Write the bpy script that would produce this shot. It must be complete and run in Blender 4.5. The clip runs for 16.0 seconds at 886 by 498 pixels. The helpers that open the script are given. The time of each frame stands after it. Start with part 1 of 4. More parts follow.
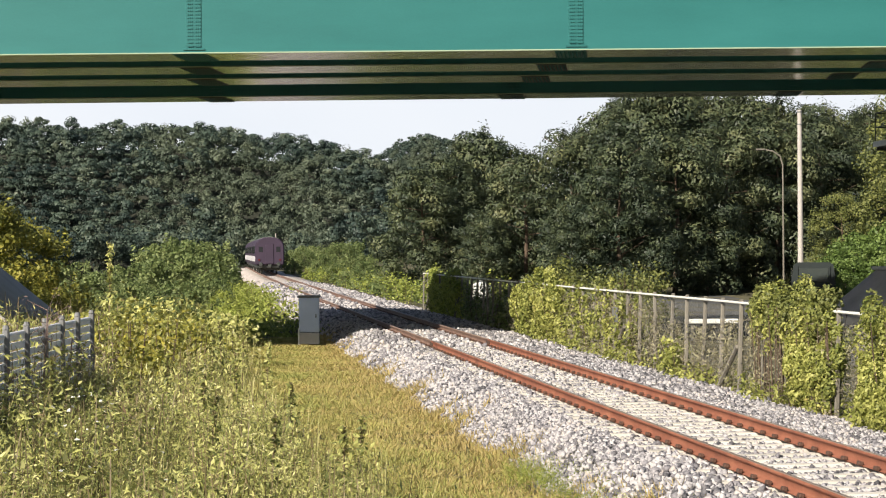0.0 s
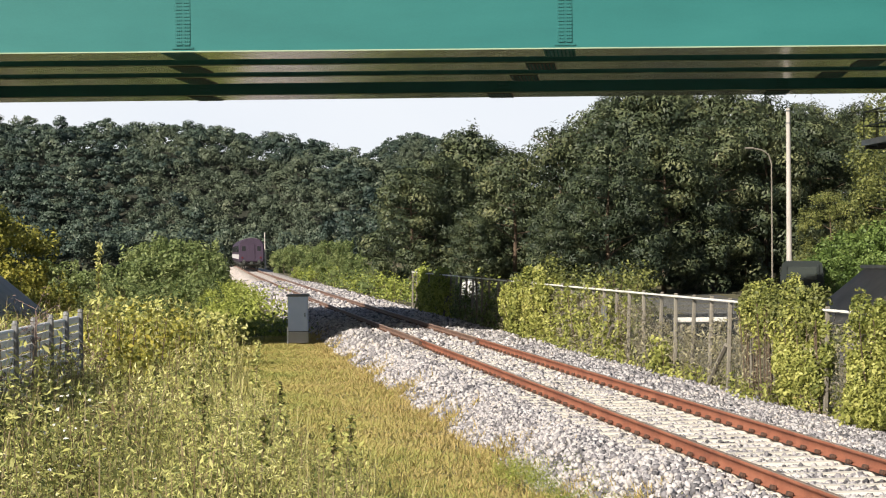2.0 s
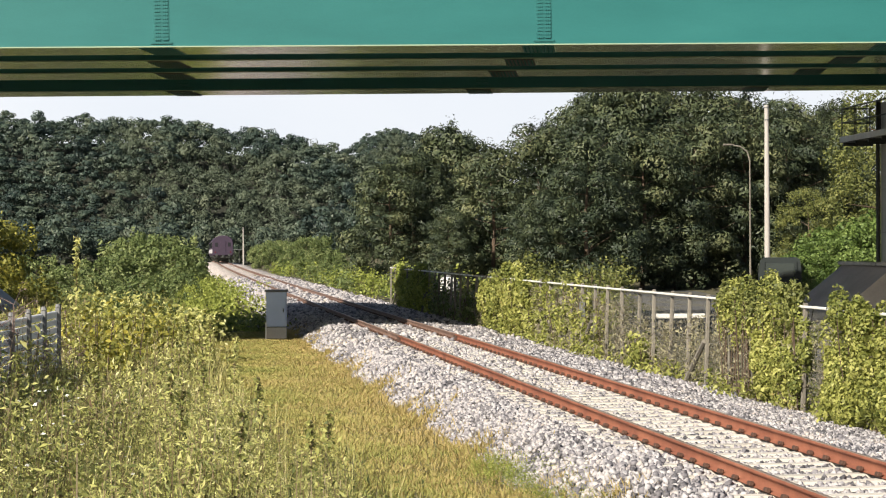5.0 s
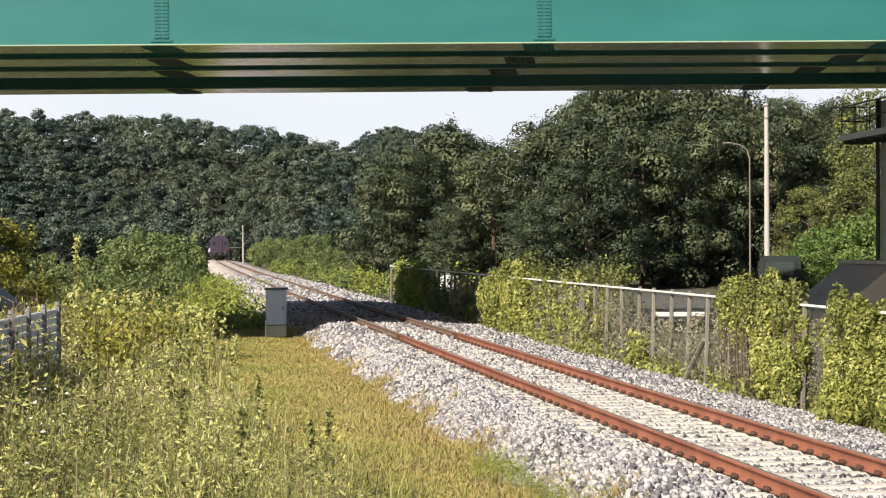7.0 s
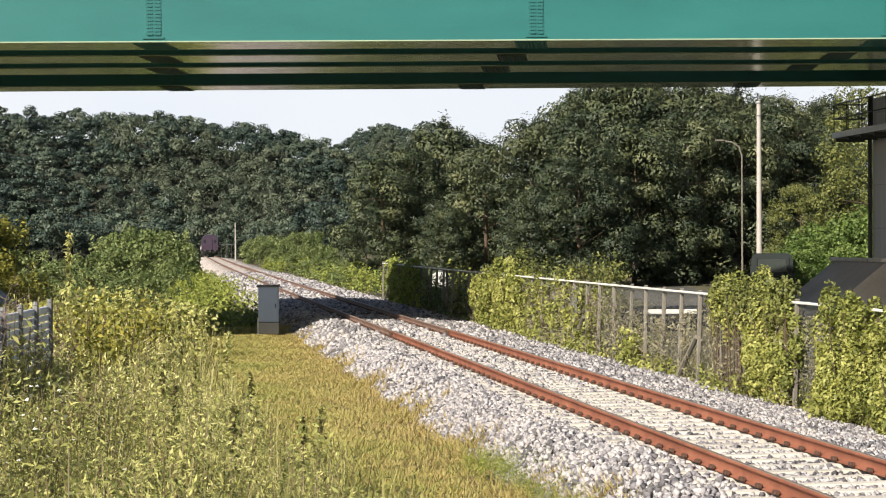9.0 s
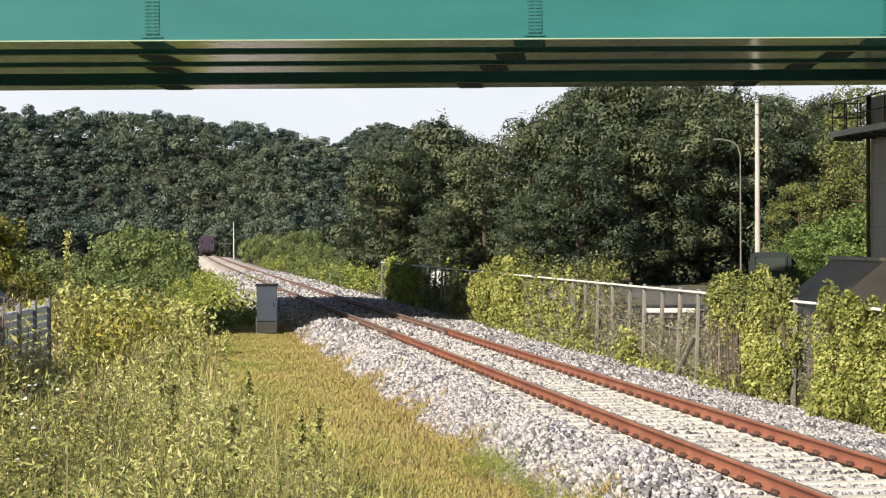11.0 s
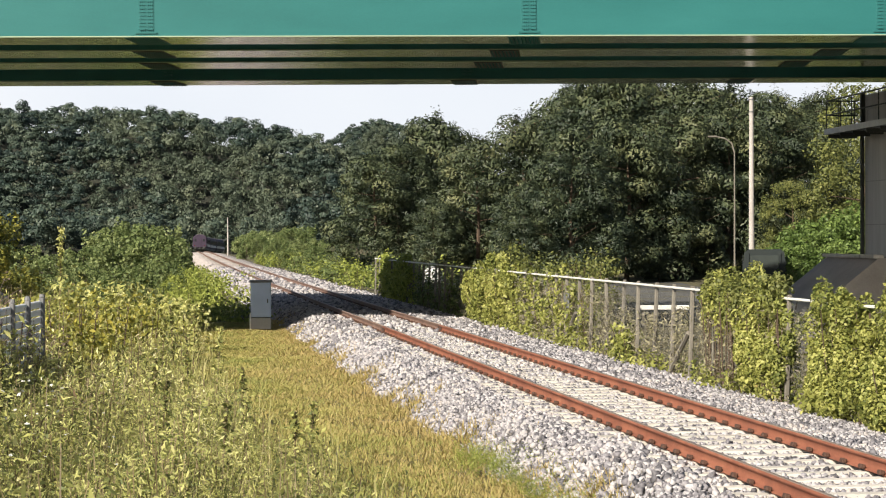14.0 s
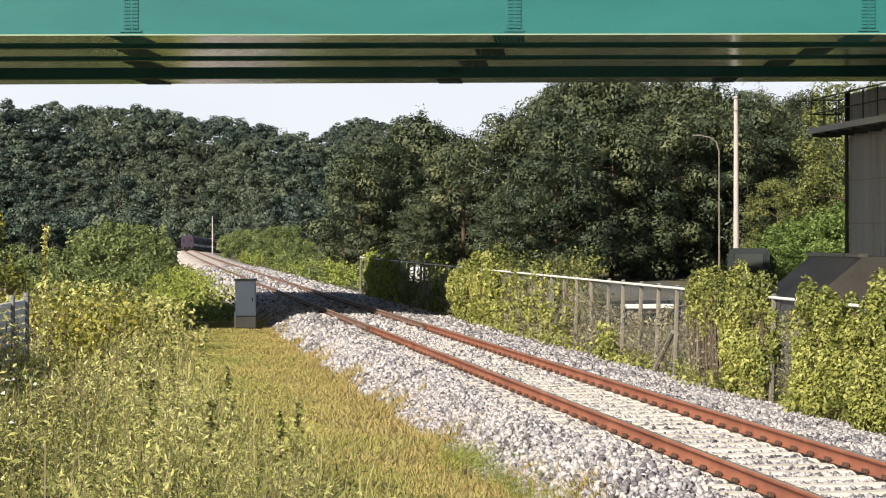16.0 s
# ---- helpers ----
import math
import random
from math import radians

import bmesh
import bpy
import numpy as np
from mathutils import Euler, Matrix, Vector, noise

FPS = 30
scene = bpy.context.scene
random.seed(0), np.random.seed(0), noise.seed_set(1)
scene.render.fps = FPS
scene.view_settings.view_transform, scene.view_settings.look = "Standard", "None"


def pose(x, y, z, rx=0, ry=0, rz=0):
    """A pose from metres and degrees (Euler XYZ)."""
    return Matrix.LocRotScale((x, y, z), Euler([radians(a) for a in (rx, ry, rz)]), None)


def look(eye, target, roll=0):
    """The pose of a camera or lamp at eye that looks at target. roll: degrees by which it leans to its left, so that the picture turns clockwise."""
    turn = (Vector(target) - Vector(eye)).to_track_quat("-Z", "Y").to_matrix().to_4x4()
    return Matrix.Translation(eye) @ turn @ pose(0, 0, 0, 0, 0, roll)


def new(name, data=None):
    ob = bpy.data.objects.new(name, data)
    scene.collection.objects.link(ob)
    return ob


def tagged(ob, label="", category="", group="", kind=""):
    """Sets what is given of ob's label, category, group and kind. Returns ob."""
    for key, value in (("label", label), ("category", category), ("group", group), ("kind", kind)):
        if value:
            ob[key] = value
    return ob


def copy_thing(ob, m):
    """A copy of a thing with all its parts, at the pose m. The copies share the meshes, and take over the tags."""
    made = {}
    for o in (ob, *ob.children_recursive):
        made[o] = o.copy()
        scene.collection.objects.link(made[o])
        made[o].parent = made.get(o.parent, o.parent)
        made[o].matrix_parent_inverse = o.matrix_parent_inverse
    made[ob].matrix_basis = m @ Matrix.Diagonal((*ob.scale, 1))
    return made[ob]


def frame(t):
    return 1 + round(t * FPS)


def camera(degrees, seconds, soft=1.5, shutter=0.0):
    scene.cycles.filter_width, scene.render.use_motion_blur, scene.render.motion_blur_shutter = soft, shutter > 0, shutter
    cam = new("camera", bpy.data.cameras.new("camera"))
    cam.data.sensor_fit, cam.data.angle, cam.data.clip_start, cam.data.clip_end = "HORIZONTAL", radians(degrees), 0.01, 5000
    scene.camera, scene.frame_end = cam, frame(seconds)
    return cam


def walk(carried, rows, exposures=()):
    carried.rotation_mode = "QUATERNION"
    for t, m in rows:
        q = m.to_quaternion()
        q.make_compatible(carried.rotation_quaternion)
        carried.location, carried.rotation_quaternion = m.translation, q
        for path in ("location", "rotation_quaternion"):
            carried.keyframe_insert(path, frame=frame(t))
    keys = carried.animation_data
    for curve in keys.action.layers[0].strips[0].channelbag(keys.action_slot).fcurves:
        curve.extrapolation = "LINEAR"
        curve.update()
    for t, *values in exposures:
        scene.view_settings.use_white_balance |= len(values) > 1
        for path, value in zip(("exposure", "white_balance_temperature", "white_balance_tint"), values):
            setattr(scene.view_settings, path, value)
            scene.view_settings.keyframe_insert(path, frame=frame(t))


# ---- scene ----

# ======== camera and its path: a hand-held pan from one spot beside the line ========
EYE = (0.0, 0.0, 2.25)
cam = camera(22.737, 16.0, soft=1.1)
# seconds, heading (degrees clockwise from the line of the track), tilt, lean
TURNS = [(0, 6.365, 0.041, -0.420), (0.5, 6.496, 0.038, -0.421), (1, 6.584, 0.009, -0.412), (1.5, 6.665, 0.008, -0.430), (2, 6.651, 0.006, -0.448), (2.5, 6.732, -0.027, -0.387), (3, 6.779, -0.044, -0.388), (3.5, 6.771, -0.066, -0.405), (4, 6.946, -0.073, -0.393), (6.5, 7.281, -0.155, -0.309), (7, 7.214, -0.154, -0.293), (7.5, 7.245, -0.178, -0.269), (8, 7.390, -0.181, -0.265), (8.5, 7.443, -0.204, -0.237), (9, 7.412, -0.226, -0.262), (11.5, 7.492, -0.272, -0.266), (12, 7.635, -0.295, -0.196), (12.5, 7.652, -0.300, -0.202), (13, 7.630, -0.315, -0.176), (13.5, 7.616, -0.326, -0.166), (14, 7.608, -0.343, -0.158), (14.5, 7.730, -0.351, -0.205), (15, 7.744, -0.365, -0.164), (15.5, 7.931, -0.366, -0.140), (16, 8.001, -0.377, -0.134)]


def heading(yaw, tilt, lean):
    y, p = radians(yaw), radians(tilt)
    target = (EYE[0] + math.sin(y) * math.cos(p) * 50, EYE[1] + math.cos(y) * math.cos(p) * 50, EYE[2] + math.sin(p) * 50)
    return look(EYE, target, lean)


walk(cam, [(t, heading(a, b, c)) for t, a, b, c in TURNS])

# ======== sky, sun and exposure ========
SUN_ELEVATION, SUN_SIDE = 32.2, 43.0  # degrees up; degrees to the left of straight behind the camera
world = bpy.data.worlds.new("sky")
scene.world = world
world.use_nodes = True
sky = world.node_tree.nodes.new("ShaderNodeTexSky")
sky.sky_type = "NISHITA"
sky.sun_disc = False
sky.sun_elevation = radians(SUN_ELEVATION)
sky.sun_rotation = radians(180 + SUN_SIDE)
sky.dust_density = 1.5
world.node_tree.links.new(sky.outputs[0], world.node_tree.nodes["Background"].inputs[0])
world.node_tree.nodes["Background"].inputs[1].default_value = 0.05
sun = new("sun", bpy.data.lights.new("sun", "SUN"))
sun.data.energy = 5.0
sun.data.angle = radians(0.55)
sun.data.color = (1.0, 0.92, 0.79)
_e, _s = radians(SUN_ELEVATION), radians(SUN_SIDE)
_from = Vector((-math.sin(_s) * math.cos(_e), -math.cos(_s) * math.cos(_e), math.sin(_e)))
sun.matrix_world = look(_from * 60, (0, 0, 0))
scene.view_settings.exposure = 0.69


# ======== materials ========
def node(nt, kind, **values):
    n = nt.nodes.new(kind)
    for k, v in values.items():
        n.inputs[k].default_value = v
    return n


def ramp(nt, stops):
    r = nt.nodes.new("ShaderNodeValToRGB")
    while len(r.color_ramp.elements) < len(stops):
        r.color_ramp.elements.new(0.5)
    for e, (p, c) in zip(r.color_ramp.elements, stops):
        e.position, e.color = p, (*c, 1)
    return r


def surface(name, stops, scale=2.0, fine=40.0, rough=0.8, bump=0.3, depth=0.01, metal=0.0, stretch=(1, 1, 1), vary=0.0):
    """A worn surface: large stains by a colour ramp, fine grain in colour and relief."""
    m = bpy.data.materials.new(name)
    m.use_nodes = True
    nt = m.node_tree
    b = nt.nodes["Principled BSDF"]
    tc = nt.nodes.new("ShaderNodeTexCoord")
    mp = nt.nodes.new("ShaderNodeMapping")
    mp.inputs["Scale"].default_value = stretch
    nt.links.new(tc.outputs["Object"], mp.inputs[0])
    n1 = node(nt, "ShaderNodeTexNoise", Scale=scale, Detail=6.0, Roughness=0.6)
    n2 = node(nt, "ShaderNodeTexNoise", Scale=fine, Detail=4.0, Roughness=0.65)
    for n in (n1, n2):
        nt.links.new(mp.outputs[0], n.inputs["Vector"])
    mix = nt.nodes.new("ShaderNodeMath")
    mix.operation = "MULTIPLY_ADD"
    nt.links.new(n2.outputs[0], mix.inputs[0])
    mix.inputs[1].default_value = 0.45
    nt.links.new(n1.outputs[0], mix.inputs[2])
    sub = nt.nodes.new("ShaderNodeMath")
    sub.operation = "SUBTRACT"
    nt.links.new(mix.outputs[0], sub.inputs[0])
    sub.inputs[1].default_value = 0.22
    last = sub
    if vary:
        info = nt.nodes.new("ShaderNodeObjectInfo")
        geo = nt.nodes.new("ShaderNodeNewGeometry")
        both = nt.nodes.new("ShaderNodeMath")
        both.operation = "ADD"
        nt.links.new(info.outputs["Random"], both.inputs[0])
        nt.links.new(geo.outputs["Random Per Island"], both.inputs[1])
        wrap = nt.nodes.new("ShaderNodeMath")
        wrap.operation = "FRACT"
        nt.links.new(both.outputs[0], wrap.inputs[0])
        off = nt.nodes.new("ShaderNodeMath")
        off.operation = "MULTIPLY_ADD"
        nt.links.new(wrap.outputs[0], off.inputs[0])
        off.inputs[1].default_value = vary
        nt.links.new(sub.outputs[0], off.inputs[2])
        sh = nt.nodes.new("ShaderNodeMath")
        sh.operation = "SUBTRACT"
        nt.links.new(off.outputs[0], sh.inputs[0])
        sh.inputs[1].default_value = vary / 2
        last = sh
    r = ramp(nt, stops)
    nt.links.new(last.outputs[0], r.inputs[0])
    nt.links.new(r.outputs[0], b.inputs["Base Color"])
    b.inputs["Roughness"].default_value = rough
    b.inputs["Metallic"].default_value = metal
    if bump:
        bp = nt.nodes.new("ShaderNodeBump")
        bp.inputs["Strength"].default_value = bump
        bp.inputs["Distance"].default_value = depth
        nt.links.new(n2.outputs[0], bp.inputs["Height"])
        nt.links.new(bp.outputs[0], b.inputs["Normal"])
    return m


def leafy(name, stops, through_light=0.3, patch=0.25, rough=0.55, spread=1.0):
    """Leaves: each one of its own shade, with slow patches over the whole plant; light passes through."""
    m = bpy.data.materials.new(name)
    m.use_nodes = True
    nt = m.node_tree
    b = nt.nodes["Principled BSDF"]
    geo = nt.nodes.new("ShaderNodeNewGeometry")
    info = nt.nodes.new("ShaderNodeObjectInfo")
    tc = nt.nodes.new("ShaderNodeTexCoord")
    n1 = node(nt, "ShaderNodeTexNoise", Scale=patch, Detail=3.0)
    nt.links.new(tc.outputs["Object"], n1.inputs["Vector"])
    a = nt.nodes.new("ShaderNodeMath")
    a.operation = "MULTIPLY_ADD"
    nt.links.new(geo.outputs["Random Per Island"], a.inputs[0])
    a.inputs[1].default_value = 0.6 / spread
    wide = nt.nodes.new("ShaderNodeMath")
    wide.operation = "MULTIPLY_ADD"
    nt.links.new(n1.outputs[0], wide.inputs[0])
    wide.inputs[1].default_value = spread
    wide.inputs[2].default_value = (1 - spread) / 2
    nt.links.new(wide.outputs[0], a.inputs[2])
    o = nt.nodes.new("ShaderNodeMath")
    o.operation = "MULTIPLY_ADD"
    nt.links.new(info.outputs["Random"], o.inputs[0])
    o.inputs[1].default_value = 0.2
    nt.links.new(a.outputs[0], o.inputs[2])
    s = nt.nodes.new("ShaderNodeMath")
    s.operation = "SUBTRACT"
    nt.links.new(o.outputs[0], s.inputs[0])
    s.inputs[1].default_value = 0.4
    r = ramp(nt, stops)
    nt.links.new(s.outputs[0], r.inputs[0])
    nt.links.new(r.outputs[0], b.inputs["Base Color"])
    b.inputs["Roughness"].default_value = rough
    b.inputs["Specular IOR Level"].default_value = 0.3
    t = nt.nodes.new("ShaderNodeBsdfTranslucent")
    nt.links.new(r.outputs[0], t.inputs[0])
    mx = nt.nodes.new("ShaderNodeMixShader")
    mx.inputs[0].default_value = through_light
    nt.links.new(b.outputs[0], mx.inputs[1])
    nt.links.new(t.outputs[0], mx.inputs[2])
    nt.links.new(mx.outputs[0], nt.nodes["Material Output"].inputs[0])
    return m


def plain(name, colour, rough=0.5, metal=0.0):
    m = surface(name, [(0.2, tuple(c * 0.8 for c in colour)), (0.8, tuple(min(1, c * 1.1) for c in colour))], 1.5, 30, rough, 0.1, 0.004, metal)
    return m


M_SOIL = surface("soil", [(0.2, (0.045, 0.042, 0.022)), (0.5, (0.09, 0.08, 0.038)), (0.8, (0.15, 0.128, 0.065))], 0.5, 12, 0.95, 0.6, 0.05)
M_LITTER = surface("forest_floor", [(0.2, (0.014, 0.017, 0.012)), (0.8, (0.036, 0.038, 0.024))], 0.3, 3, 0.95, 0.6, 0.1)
# Near bed coloured dark to stand for shade in the gaps between stones.
M_BEDSHADE = surface("ballast_bed", [(0.2, (0.05, 0.047, 0.045)), (0.5, (0.09, 0.085, 0.08)), (0.8, (0.15, 0.14, 0.13))], 1.2, 14, 0.9, 1.0, 0.06)
M_BEDFAR = surface("far_ballast_bed", [(0.25, (0.24, 0.21, 0.19)), (0.5, (0.48, 0.42, 0.385)), (0.75, (0.68, 0.60, 0.55))], 1.2, 6, 0.9, 1.0, 0.08)
M_STONE = surface("crushed_granite", [(0.05, (0.060, 0.058, 0.064)), (0.35, (0.225, 0.212, 0.226)), (0.7, (0.46, 0.44, 0.445)), (0.95, (0.44, 0.385, 0.35))], 0.7, 25, 0.85, 0.4, 0.01, vary=0.75)
M_RUST = surface("rusty_rail", [(0.2, (0.135, 0.045, 0.027)), (0.5, (0.232, 0.080, 0.044)), (0.8, (0.33, 0.13, 0.074))], 1.5, 60, 0.8, 0.35, 0.003, 0.0)
M_OLDRAIL = surface("old_rail", [(0.2, (0.10, 0.055, 0.04)), (0.5, (0.17, 0.10, 0.075)), (0.8, (0.24, 0.155, 0.12))], 1.5, 60, 0.75, 0.3, 0.003)
M_WORN = surface("worn_rail_top", [(0.2, (0.26, 0.17, 0.12)), (0.5, (0.36, 0.26, 0.20)), (0.8, (0.46, 0.36, 0.29))], 2.0, 70, 0.5, 0.15, 0.002, 0.5, (1, 0.05, 1))
M_CLIP = surface("dark_spring_steel", [(0.2, (0.035, 0.018, 0.013)), (0.8, (0.10, 0.048, 0.03))], 5, 50, 0.8, 0.2, 0.003)
M_SLEEPER = surface("sleeper_concrete", [(0.2, (0.42, 0.385, 0.335)), (0.8, (0.64, 0.60, 0.53))], 2.5, 45, 0.9, 0.4, 0.006, vary=0.3)
M_TEAL = surface("teal_paint", [(0.15, (0.012, 0.112, 0.110)), (0.5, (0.018, 0.143, 0.140)), (0.85, (0.026, 0.171, 0.166))], 0.35, 30, 0.5, 0.06, 0.003, stretch=(0.6, 1, 2.2))
M_SPLICE = surface("splice_plate_paint", [(0.2, (0.012, 0.112, 0.110)), (0.8, (0.02, 0.145, 0.14))], 2, 40, 0.5, 0.1, 0.003)
# Pale olive base colour stands in for sunlit ground mirrored in teal paint.
M_FLANGE = surface("glossy_flange_ground_sheen", [(0.2, (0.30, 0.38, 0.26)), (0.8, (0.40, 0.47, 0.34))], 0.5, 30, 0.16, 0.02, 0.002)
M_CONC = surface("weathered_concrete", [(0.30, (0.10, 0.09, 0.08)), (0.42, (0.56, 0.53, 0.49)), (0.8, (0.72, 0.69, 0.65))], 1.1, 22, 0.88, 0.35, 0.01, stretch=(1.6, 1.6, 0.10))
M_SLOPE = surface("revetment_concrete", [(0.2, (0.34, 0.31, 0.29)), (0.8, (0.54, 0.50, 0.475))], 0.8, 18, 0.9, 0.4, 0.012)
M_POST = surface("post_concrete", [(0.2, (0.11, 0.098, 0.078)), (0.8, (0.23, 0.21, 0.175))], 3, 40, 0.88, 0.3, 0.005, vary=0.3)
M_POSTPALE = surface("pale_post", [(0.2, (0.12, 0.12, 0.125)), (0.8, (0.22, 0.22, 0.22))], 3, 40, 0.8, 0.2, 0.004)
M_WIRE = surface("galvanised_wire", [(0.2, (0.20, 0.195, 0.18)), (0.8, (0.30, 0.295, 0.27))], 4, 40, 0.6, 0.0, 0.0, 0.1)
M_RAILTUBE = surface("white_tube", [(0.2, (0.62, 0.61, 0.57)), (0.8, (0.80, 0.79, 0.75))], 4, 40, 0.5, 0.1, 0.003)
M_POLE = surface("pole_concrete", [(0.2, (0.33, 0.30, 0.275)), (0.8, (0.50, 0.465, 0.43))], 1.2, 30, 0.8, 0.2, 0.004, stretch=(1, 1, 0.3))
M_STEELGREY = plain("grey_steel", (0.20, 0.205, 0.205), 0.55, 0.3)
M_DARKSTEEL = plain("dark_steel", (0.05, 0.055, 0.05), 0.55, 0.2)
# Extra blue in the grey-blue paint stands in for skylight within the bridge shadow.
M_BOX = surface("skylit_cabinet_paint", [(0.2, (0.36, 0.44, 0.60)), (0.8, (0.46, 0.55, 0.72))], 1.6, 40, 0.45, 0.08, 0.003)
M_LID = plain("cabinet_lid_paint", (0.13, 0.14, 0.16), 0.5)
M_BASE = plain("cabinet_base_concrete", (0.40, 0.385, 0.36), 0.9)
M_WHITEFENCE = surface("pale_fence_panel", [(0.2, (0.78, 0.78, 0.79)), (0.8, (0.88, 0.88, 0.89))], 2, 40, 0.75, 0.2, 0.005)
M_ROADWHITE = surface("pale_concrete_kerb", [(0.2, (0.56, 0.54, 0.50)), (0.8, (0.74, 0.72, 0.67))], 1, 20, 0.9, 0.2, 0.006)
M_ASPHALT = surface("asphalt", [(0.2, (0.05, 0.05, 0.05)), (0.8, (0.09, 0.088, 0.084))], 0.7, 30, 0.9, 0.3, 0.006)
M_COACH = surface("coach_paint", [(0.2, (0.022, 0.012, 0.028)), (0.8, (0.036, 0.020, 0.044))], 0.8, 25, 0.7, 0.08, 0.003)
M_COACHWHITE = plain("coach_band_paint", (0.62, 0.60, 0.62), 0.4)
M_COACHROOF = plain("coach_roof_paint", (0.11, 0.10, 0.11), 0.7)
M_GLASSDARK = plain("dark_window_glass", (0.02, 0.022, 0.026), 0.12)
M_TAIL = plain("tail_lamp_red", (0.10, 0.015, 0.02), 0.25)
M_CAB = plain("dark_green_cab_paint", (0.010, 0.017, 0.017), 0.5)
M_CABGLASS = plain("cab_glass", (0.045, 0.055, 0.053), 0.15)
M_DEADSTEM = surface("dead_stem", [(0.2, (0.12, 0.085, 0.075)), (0.8, (0.26, 0.19, 0.165))], 3, 30, 0.9, 0.2, 0.004)
L_DEADLEAF = leafy("dead_leaves", [(0.1, (0.10, 0.07, 0.065)), (0.9, (0.24, 0.18, 0.14))], 0.15, 0.8)
M_BARK = surface("bark", [(0.2, (0.05, 0.035, 0.025)), (0.8, (0.15, 0.105, 0.07))], 2, 18, 0.95, 0.8, 0.03, stretch=(1, 1, 0.3))
L_PINE = leafy("pine_needles", [(0.1, (0.026, 0.039, 0.023)), (0.5, (0.070, 0.088, 0.042)), (0.9, (0.165, 0.172, 0.080))], 0.03, 0.45, spread=2.0)
# Bluish cast in these leaf colours stands in for haze over the hill.
L_FOREST = leafy("hazy_forest_leaves", [(0.0, (0.020, 0.035, 0.031)), (0.35, (0.042, 0.064, 0.049)), (0.65, (0.070, 0.095, 0.066)), (1.0, (0.12, 0.135, 0.088))], 0.04, 0.09, spread=2.6)
L_GROVE = leafy("grove_leaves", [(0.0, (0.055, 0.074, 0.050)), (0.5, (0.10, 0.122, 0.078)), (1.0, (0.16, 0.175, 0.112))], 0.06, 0.12, spread=2.4)
L_BUSH = leafy("bush_leaves", [(0.1, (0.075, 0.11, 0.036)), (0.5, (0.18, 0.225, 0.08)), (0.9, (0.37, 0.40, 0.18))], 0.3, 0.9, spread=1.3)
L_VINE = leafy("vine_leaves", [(0.1, (0.12, 0.145, 0.035)), (0.5, (0.30, 0.315, 0.08)), (0.85, (0.50, 0.49, 0.16)), (0.97, (0.40, 0.28, 0.11))], 0.3, 0.8)
L_KUDZU = leafy("creeper_leaves", [(0.1, (0.13, 0.17, 0.03)), (0.5, (0.33, 0.37, 0.08)), (0.9, (0.50, 0.52, 0.15))], 0.35, 0.5, spread=1.3)
L_YELLOW = leafy("yellowing_leaves", [(0.1, (0.10, 0.115, 0.03)), (0.5, (0.25, 0.25, 0.05)), (0.9, (0.48, 0.41, 0.075))], 0.35, 0.5)
L_WEED = leafy("weed_leaves", [(0.0, (0.21, 0.145, 0.085)), (0.22, (0.15, 0.18, 0.06)), (0.5, (0.46, 0.46, 0.145)), (0.75, (0.72, 0.69, 0.30)), (1.0, (0.90, 0.86, 0.62))], 0.36, 0.6, spread=1.2)
L_GRASS = leafy("mown_grass", [(0.0, (0.25, 0.275, 0.08)), (0.35, (0.37, 0.365, 0.11)), (0.7, (0.46, 0.395, 0.14)), (1.0, (0.50, 0.38, 0.16))], 0.3, 0.6, spread=1.4)
L_OLIVE = leafy("olive_leaves", [(0.1, (0.072, 0.09, 0.027)), (0.5, (0.155, 0.172, 0.05)), (0.9, (0.27, 0.275, 0.09))], 0.25, 0.6)
L_HEDGE = leafy("hedge_leaves", [(0.1, (0.06, 0.10, 0.022)), (0.5, (0.14, 0.205, 0.05)), (0.9, (0.27, 0.34, 0.10))], 0.25, 0.9, spread=1.5)
L_DRY = leafy("dry_stalks", [(0.1, (0.13, 0.10, 0.05)), (0.9, (0.32, 0.26, 0.14))], 0.1, 0.5)
L_TANGLE = leafy("dry_tangle_leaves", [(0.1, (0.18, 0.155, 0.11)), (0.5, (0.32, 0.29, 0.19)), (0.9, (0.42, 0.40, 0.22))], 0.3, 0.9)
L_BLADE = leafy("grass_blades", [(0.0, (0.22, 0.22, 0.075)), (0.5, (0.38, 0.36, 0.13)), (1.0, (0.58, 0.50, 0.25))], 0.3, 0.9)
L_STRAW = leafy("straw_grass", [(0.0, (0.33, 0.255, 0.09)), (0.5, (0.45, 0.345, 0.135)), (1.0, (0.56, 0.45, 0.21))], 0.25, 0.6)
L_SEED = leafy("seed_heads", [(0.1, (0.10, 0.085, 0.04)), (0.9, (0.24, 0.20, 0.09))], 0.1, 0.5)
L_FLOWER = leafy("white_flowers", [(0.1, (0.6, 0.6, 0.52)), (0.9, (0.8, 0.8, 0.75))], 0.2, 0.5)


# ======== mesh helpers ========
def mesh_of(name, verts, faces):
    """A mesh from arrays: verts (n, 3) and faces (m, k), all of k corners."""
    v, f = np.asarray(verts, np.float32), np.asarray(faces, np.int32)
    me = bpy.data.meshes.new(name)
    me.vertices.add(len(v))
    me.vertices.foreach_set("co", v.ravel())
    me.loops.add(f.size)
    me.loops.foreach_set("vertex_index", f.ravel())
    me.polygons.add(len(f))
    me.polygons.foreach_set("loop_start", np.arange(0, f.size, f.shape[1], dtype=np.int32))
    me.polygons.foreach_set("loop_total", np.full(len(f), f.shape[1], np.int32))
    me.update(calc_edges=True)
    return me


